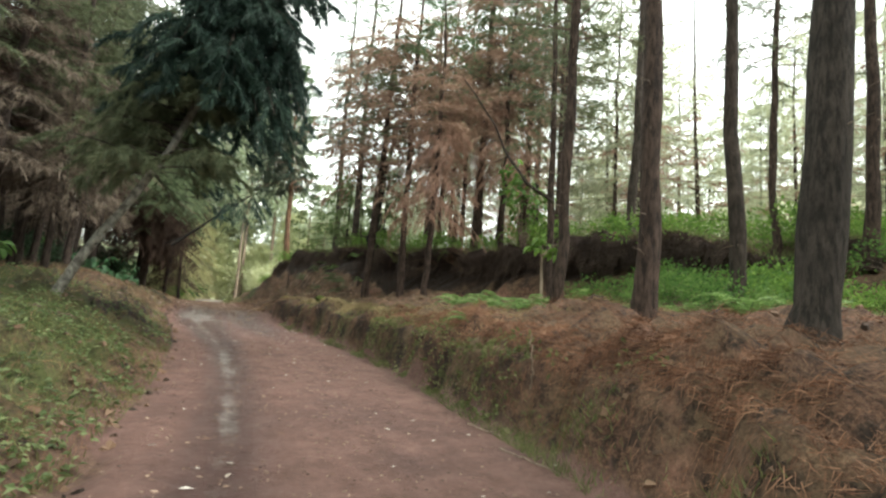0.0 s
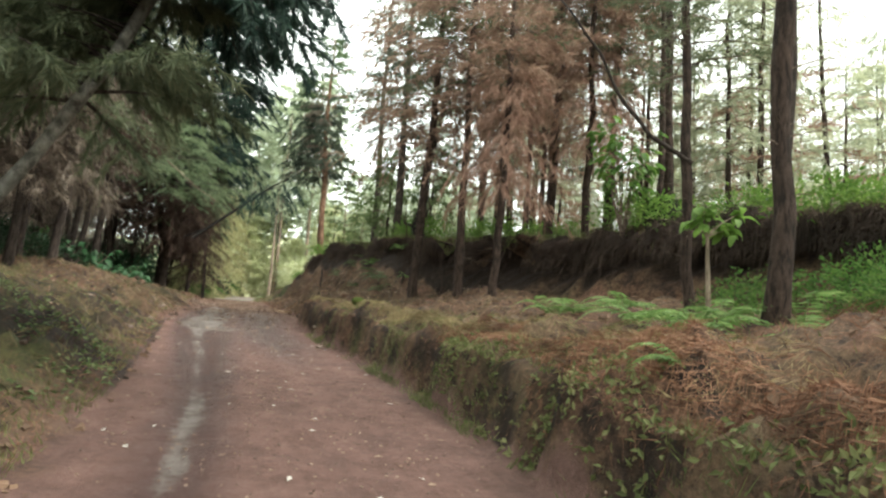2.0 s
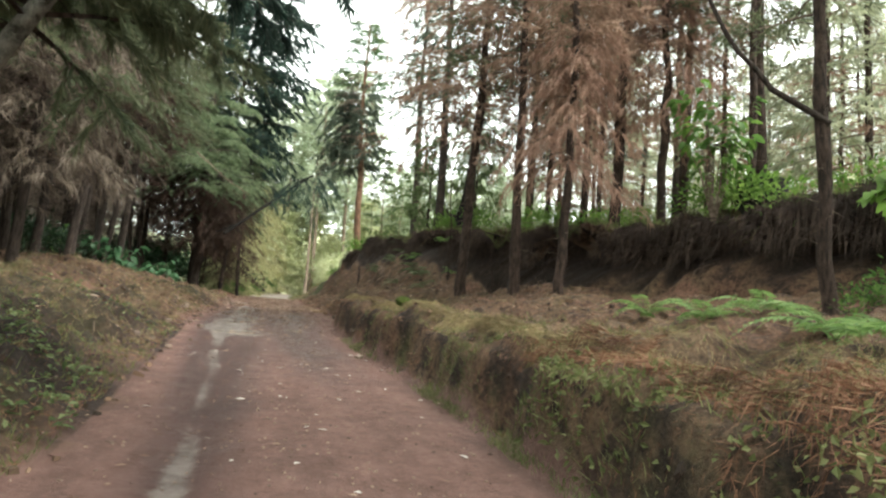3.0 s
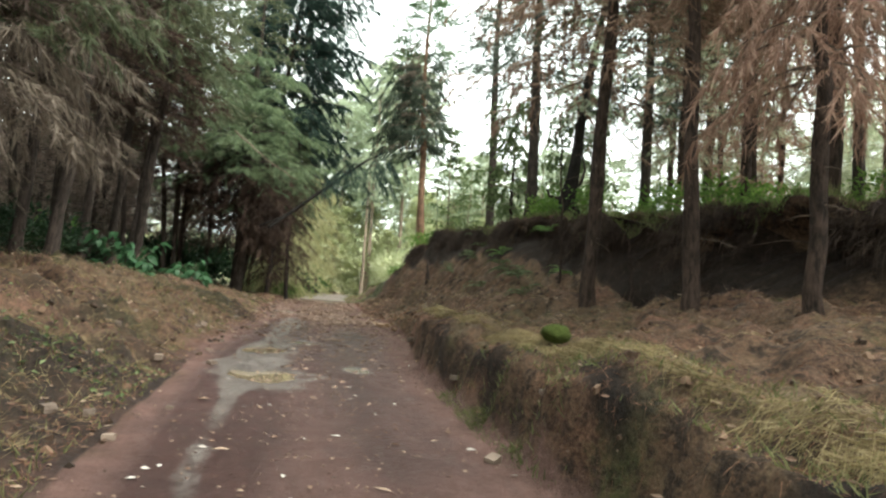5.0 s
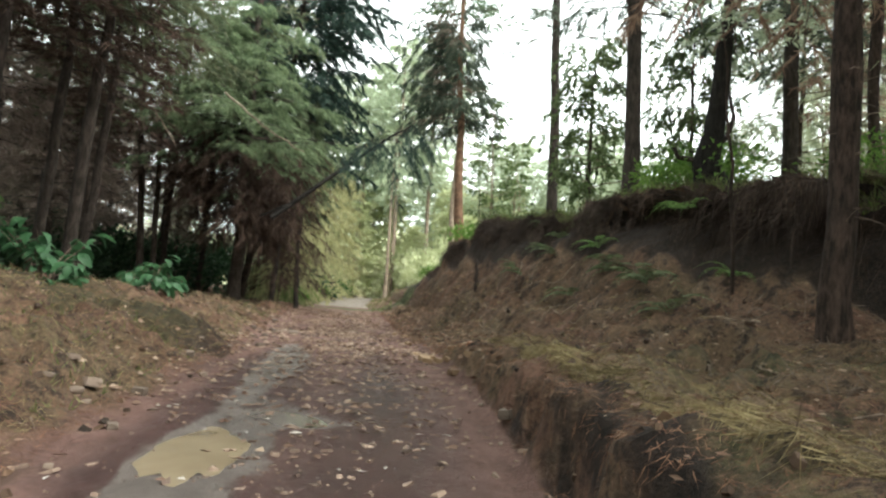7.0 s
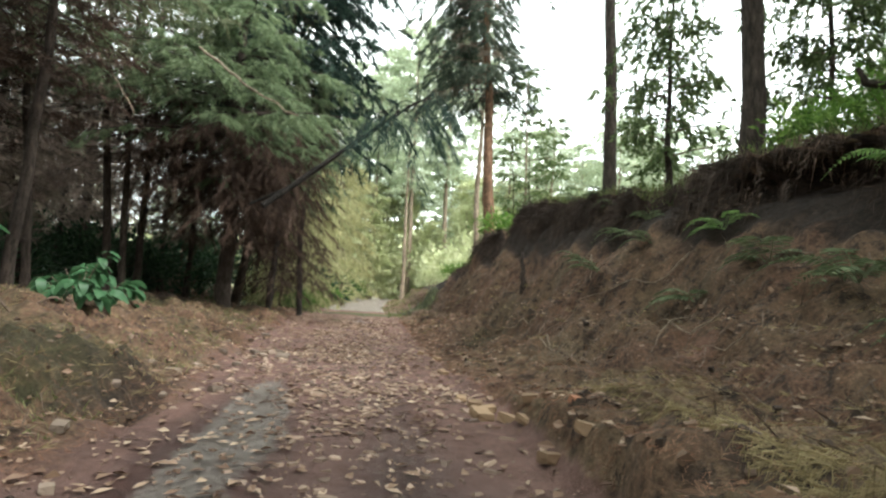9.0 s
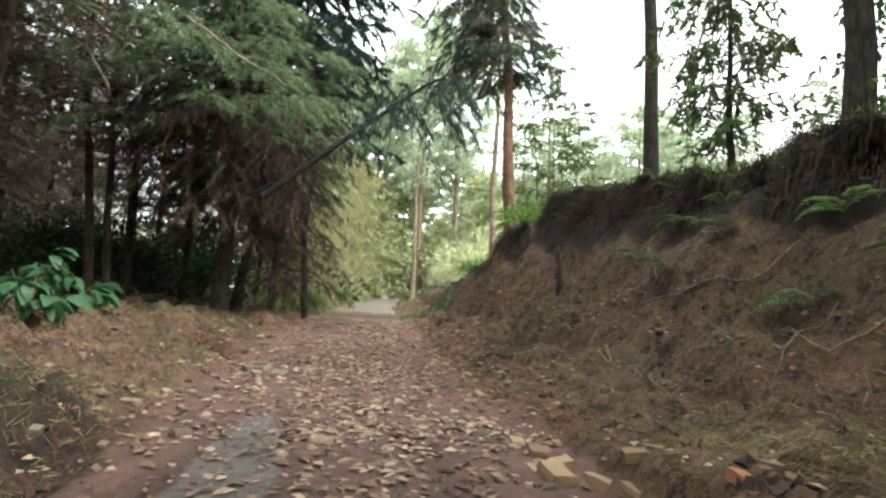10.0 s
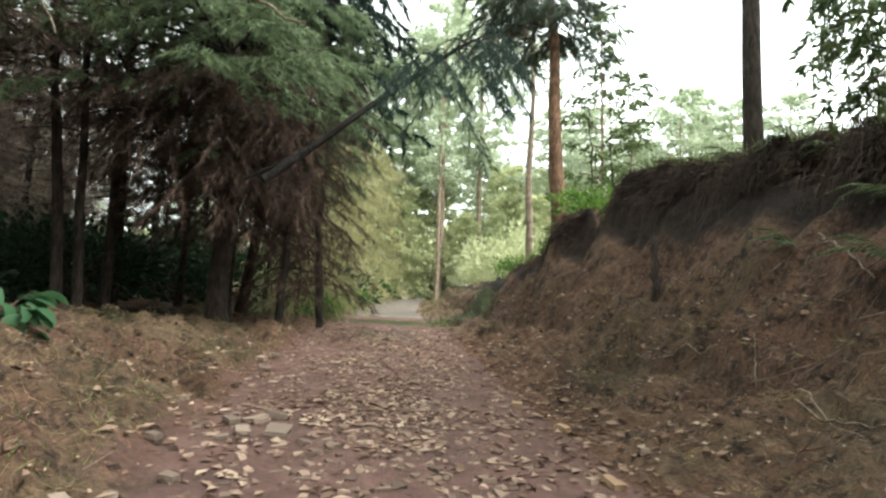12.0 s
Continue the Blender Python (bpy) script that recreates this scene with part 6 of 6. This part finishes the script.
def leaf_mesh(name, material, long, width, seed):
    """One broad drooping leaf with a midrib fold."""
    t = np.linspace(0, 1, 6)
    w = width / 2 * np.sin(np.clip(t, 0.02, 0.97) * np.pi) ** 0.7
    mid = np.stack([long * t * (1 - 0.12 * t), 0 * t, long * (0.25 * t - 0.75 * t * t)], -1)
    v = np.concatenate([mid - np.stack([0 * w, w, -0.12 * w], -1), mid, mid + np.stack([0 * w, w, 0.12 * w], -1)])
    f = []
    for row in (0, 6):
        for i in range(5):
            a = row + i
            f += [(a, a + 1, a + 7), (a, a + 7, a + 6)]
    s = Soup()
    s.add(v, np.array(f))
    me = s.mesh(name, True)
    me.materials.append(material)
    return me


def leafy_plant(x, y, tall, wide, count, meshes, label, seed, name="shrub", stem_mat=None, low=0.35, size=(0.8, 1.2), single=False):
    """A plant with stems and single broad leaves; single: one upright stem with a leafy head."""
    q = np.random.default_rng(seed)
    ob = thing(name, label, "plant", at=stand(x, y))
    wood = Soup()
    tips = []
    fork = np.array([0.0, 0.0, tall * 0.72]) if single else np.array([0.0, 0.0, -0.05])
    if single:
        wood.tube(np.array([[0.05, 0, -0.1], [0.02, 0, tall * 0.4], fork]), [0.04, 0.034, 0.026], 7)
    for k in range(max(5, count // 9)):
        a = q.uniform(0, 6.28)
        tip = np.array([math.cos(a) * wide * q.uniform(0.2, 0.9), math.sin(a) * wide * q.uniform(0.2, 0.9), tall * q.uniform(low + 0.2, 1.0)])
        wood.tube(np.array([fork, fork + (tip - fork) * [0.4, 0.4, 0.55], tip]), [0.016, 0.012, 0.006], 5, cap=False)
        tips.append(tip)
    part("stem", wood, stem_mat or M_TWIG, ob)
    for k in range(count):
        tip = tips[k % len(tips)]
        lf = new("leaf", meshes[k % len(meshes)])
        lf.parent = ob
        f = q.uniform(0.62, 1.0) if single else q.uniform(0.5, 1.0)
        lf.matrix_basis = Matrix.Translation(fork + (tip - fork) * [f, f, f ** 0.7] + q.normal(0, 0.05, 3)) @ Euler((q.normal(0, 0.25), q.uniform(-0.35, 0.55), math.atan2(tip[1], tip[0]) + q.normal(0, 0.9))).to_matrix().to_4x4() @ Matrix.Scale(q.uniform(*size), 4)
    return ob


BIG = [leaf_mesh("leaf", M_LEAF_BLUE, 0.36, 0.19, 1), leaf_mesh("leaf", M_LEAF_BLUE, 0.28, 0.16, 2)]
BROAD = [leaf_mesh("leaf", M_LEAF, 0.34, 0.15, 3), leaf_mesh("leaf", M_LEAF, 0.28, 0.13, 4)]
LIGHT = [leaf_mesh("leaf", M_LEAF_BRIGHT, 0.3, 0.16, 5)]
leafy_plant(-17.1, 29.0, 1.5, 1.3, 190, BIG, "large-leaved blue-green plant at the stand's edge", 1, low=-0.05)
leafy_plant(-16.45, 31.4, 0.95, 0.9, 110, BIG, "low large-leaved blue-green plant at the stand's edge", 2, low=-0.05)
leafy_plant(-18.4, 33.7, 0.95, 1.15, 110, BIG, "spreading blue-green plant with drooping leaves", 3, low=-0.05)
leafy_plant(-21.5, 30.5, 2.4, 1.5, 60, BROAD, "tall leafy shrub among the trunks", 4)
leafy_plant(2.95, 22.0, 3.5, 1.15, 190, BROAD + BROAD + LIGHT, "young broad-leaved shrub beside the dark block", 5)
leafy_plant(2.39, 14.26, 1.9, 0.55, 80, LIGHT, "sapling with bright leaves on a pale thin stem", 6, stem_mat=M_BARK_PALE, low=0.5, size=(0.5, 0.9), single=True)
leafy_plant(4.9, 21.8, 1.0, 0.9, 40, LIGHT, "bright leafy plant on the crest", 7)
leafy_plant(-9.9, 12.6, 1.0, 1.0, 44, BROAD, "dark leafy plant under the leaning conifer", 8)
leafy_plant(-11.6, 13.6, 1.3, 1.1, 50, BIG, "dark leafy plant under the leaning conifer", 9)

# ---- single things ----
# a dark mossy block on the crest
bm = bmesh.new()
bmesh.ops.create_cone(bm, cap_ends=True, segments=14, radius1=0.6, radius2=0.57, depth=0.95)
bmesh.ops.bevel(bm, geom=[e for e in bm.edges if e.verts[0].co.z > 0 and e.verts[1].co.z > 0], offset=0.06, segments=2, affect="EDGES")
for v in bm.verts:
    v.co += v.co.normalized() * 0.05 * noise.noise(v.co * 2.5)
m = Nodes("mossy_wood")
M_STUMP = m.surface(m.ramp(m.noise(m.coords(), 6.0, 6.0, 0.7), [(0.35, (0.008, 0.008, 0.006)), (0.6, (0.018, 0.019, 0.011)), (0.8, (0.05, 0.08, 0.022))]), 0.95)
ob = part("tree_stump", bm, M_STUMP)
ob.matrix_basis = Matrix.Translation((4.2, 22.4, ground_at(4.2, 22.4) + 0.4))
tagged(ob, "wide dark mossy tree stump on the crest", "stump")


def stick(name, label, points, radius, material=None, category="branch"):
    s = Soup()
    p = np.array(points, float)
    t = np.linspace(0, 1, 12)
    u = np.linspace(0, 1, len(p))
    q = np.stack([np.interp(t, u, p[:, k]) for k in range(3)], -1)
    w = np.random.default_rng(int(abs(p[0, 0]) * 100)).normal(0, min(radius * 0.8, 0.02), q.shape)
    s.tube(q + w, radius * (1 - 0.6 * t), 6)
    return tagged(part(name, s, material or M_TWIG, smooth=True), label, category)


def laid(y0, d0, y1, d1, lift=0.05, n=5):
    p = place(np.linspace(y0, y1, n), np.linspace(d0, d1, n))
    p[:, 2] += lift
    return p


sx, sy = -9.8, 38.7
sz = ground_at(sx, sy)
stick("stake", "short broken dark stub standing on the slope", [(sx, sy, sz - 0.1), (sx - 0.03, sy, sz + 0.5), (sx - 0.08, sy + 0.02, sz + 0.95)], 0.1, M_BARK_DARK, "stub")
stick("fallen_branch", "bare pale branch lying on the slope", laid(33.2, 5.4, 34.4, 4.3, 0.12), 0.014, M_BARK_PALE)
stick("fallen_branch", "bare pale branch lying on the slope", laid(32.2, 5.0, 31.4, 3.9, 0.1), 0.014, M_BARK_PALE)
stick("fallen_branch", "bare pale branch lying on the slope", laid(36.2, 5.2, 34.6, 4.6, 0.15), 0.018, M_BARK_PALE)
stick("fallen_branch", "grey branch lying in the needles of the verge", laid(10.0, -4.3, 10.2, -3.3, 0.08), 0.035)
stick("fallen_branch", "bare branch lying in the needles of the verge", laid(29.6, -5.0, 30.4, -4.0, 0.1), 0.025)
stick("fallen_branch", "small dry branch on the slope beside the track", laid(36.5, 2.4, 37.2, 3.3, 0.06), 0.025)
q = random.Random(44)
for _ in range(22):
    y = q.uniform(24, 40)
    d = q.uniform(3.4, float(sat(y, CREST_D)) - 1.5)
    stick("fallen_branch", "thin dry branch lying on the littered slope", laid(y, d, y + q.uniform(-1.0, 1.0), d + q.uniform(-0.5, 0.5), q.uniform(0.05, 0.14)), q.uniform(0.008, 0.018), (M_TWIG, M_BARK_PALE)[q.random() < 0.4])
px, py = 1.12, 6.9
pz = ground_at(px, py)
stick("dead_stalk", "thin pale dead stalk at the foot of the bank", [(px, py, pz), (px - 0.02, py - 0.1, pz + 0.35), (px - 0.04, py, pz + 0.62)], 0.012, M_BARK_PALE, "stalk")
stick("dead_stalk", "thin pale dead stalk lying on the track", laid(6.2, 1.55, 5.3, 1.75, 0.02), 0.012, M_BARK_PALE, "stalk")
stick("dead_stalk", "thin pale dead stalk at the foot of the bank", laid(7.2, 1.6, 6.4, 1.85, 0.03), 0.012, M_BARK_PALE, "stalk")
# the dead limb that reaches down from the trunk on the shelf
stick("dead_limb", "long bare dark limb slanting between the trunks", [(3.15, 17.2, 5.5), (2.4, 17.3, 6.0), (1.7, 17.4, 6.9), (1.2, 17.4, 7.9), (0.3, 17.5, 9.2)], 0.055, M_BARK_DARK)
stick("dead_limb", "bare grey limb hanging among the green boughs", [(-18.6, 36.5, 9.6), (-17.2, 35.7, 8.7), (-16.0, 35.5, 7.9), (-14.9, 35.5, 7.3)], 0.04, M_BARK_PALE)
stick("dead_limb", "bare grey limb hanging among the green boughs", [(-21.0, 36.0, 9.0), (-20.0, 35.2, 8.3), (-19.0, 34.9, 7.3)], 0.035, M_BARK_PALE)
# thin saplings on the slope
for x, y, h in ((-4.0, 29.2, 4.5), (-2.3, 27.6, 2.2), (-11.3, 46.8, 5.0), (-10.7, 47.3, 5.5)):
    z = ground_at(x, y)
    stick("sapling", "thin bare grey sapling", [(x, y, z - 0.1), (x - 0.06, y, z + h * 0.5), (x - 0.2, y + 0.05, z + h)], 0.035, M_BARK, "sapling")

# the crooked dark tree on the crest
crook = thing("crooked_tree", "crooked dark tree with a stubby side limb", "tree", at=stand(-3.85, 32.0, 0, 0.85) @ Matrix.Translation((0, 0, -0.3)))
s = Soup()
s.tube(np.array([(0.1, 0, -0.6), (0.05, 0, 0.4), (-0.12, 0, 0.95), (0.05, 0, 1.7), (0.18, 0, 2.8), (0.3, 0, 4.5), (0.7, 0.1, 7.0), (1.2, 0.2, 10.5)]), [0.44, 0.42, 0.32, 0.25, 0.21, 0.18, 0.14, 0.05], 10)
trunk = part("trunk", s, M_BARK_SILHOUETTE, crook, smooth=True)
s = Soup()
s.tube(np.array([(-0.1, 0, 0.95), (-0.45, 0, 1.05), (-0.75, 0, 1.1), (-0.85, 0, 1.35)]), [0.09, 0.07, 0.06, 0.04], 7)
part("limb", s, M_BARK_DARK, crook, smooth=True)
s = Soup()
s.tube(np.array([(0.05, 0, 1.3), (0.35, 0, 1.6), (0.5, 0, 2.1), (0.35, 0, 2.9)]), [0.08, 0.07, 0.05, 0.03], 7)
part("limb", s, M_BARK_DARK, crook, smooth=True)
q = np.random.default_rng(77)
leaf, wood = Soup(), Soup()
for k in range(26):
    z = q.uniform(3.2, 10)
    p = bough(wood, q, np.array([0.1 + z * 0.1, 0, z]), q.uniform(0, 6.28), q.uniform(0, 0.5), q.uniform(0.7, 2.0), 0.02)
    dress(leaf, wood, q, p, 6, 9, 0.2, 0.09, broad=True, hang=0.4)
part("crown", leaf, M_LEAF_EUC, crook, kind="stuff")
part("branchwork", wood, M_TWIG, crook, kind="stuff")
# the drooping broadleaf on the crest
droop = first(pine("willow_tree", "small tree with dense drooping green leaves", 41, 6.5, 0.09, M_BARK_DARK, stubs=2, tiers=[green_tier(M_LEAF_DULL, 1.2, 6.3, 40, 2.0, blades=18, twigs=7, needle=0.2, width=0.07, broad=True, hang=0.9, taper=0.4)]), -6.2, 38.6)
again(droop, -3.6, 35.8, 60, 0.9)

# a cushion of moss on the shelf, a scrap of blue plastic
bm = bmesh.new()
bmesh.ops.create_icosphere(bm, subdivisions=4, radius=0.15)
for v in bm.verts:
    v.co = Vector((v.co.x * 1.15, v.co.y, v.co.z * 0.75)) * (1 + 0.16 * noise.noise(v.co * 9) + 0.08 * noise.noise(v.co * 24))
m = Nodes("bright_moss")
f = m.noise(m.coords(), 45.0, 5.0, 0.7)
M_MOSS = m.surface(m.ramp(f, [(0.3, (0.022, 0.034, 0.008)), (0.7, (0.085, 0.105, 0.026))]), 0.95, m.bump(f, 0.9, 0.03), 0.1)
ob = part("moss_cushion", bm, M_MOSS, smooth=True)
ob.matrix_basis = Matrix.Translation((-3.94, 19.97, ground_at(-3.94, 19.97) + 0.08))
tagged(ob, "round cushion of bright green moss", "moss")
bm = bmesh.new()
bmesh.ops.create_grid(bm, x_segments=9, y_segments=7, size=0.09)
for v in bm.verts:
    v.co.z = 0.05 + 0.05 * noise.noise(v.co * 14) - 1.5 * v.co.length_squared
m = Nodes("blue_plastic")
ob = part("plastic_bag", bm, m.surface((0.12, 0.22, 0.34), 0.5), smooth=True)
ob.modifiers.new("thickness", "SOLIDIFY").thickness = 0.004
ob.matrix_basis = Matrix.Translation((-4.3, 21.5, ground_at(-4.3, 21.5) + 0.01))
tagged(ob, "crumpled scrap of pale blue plastic", "litter")
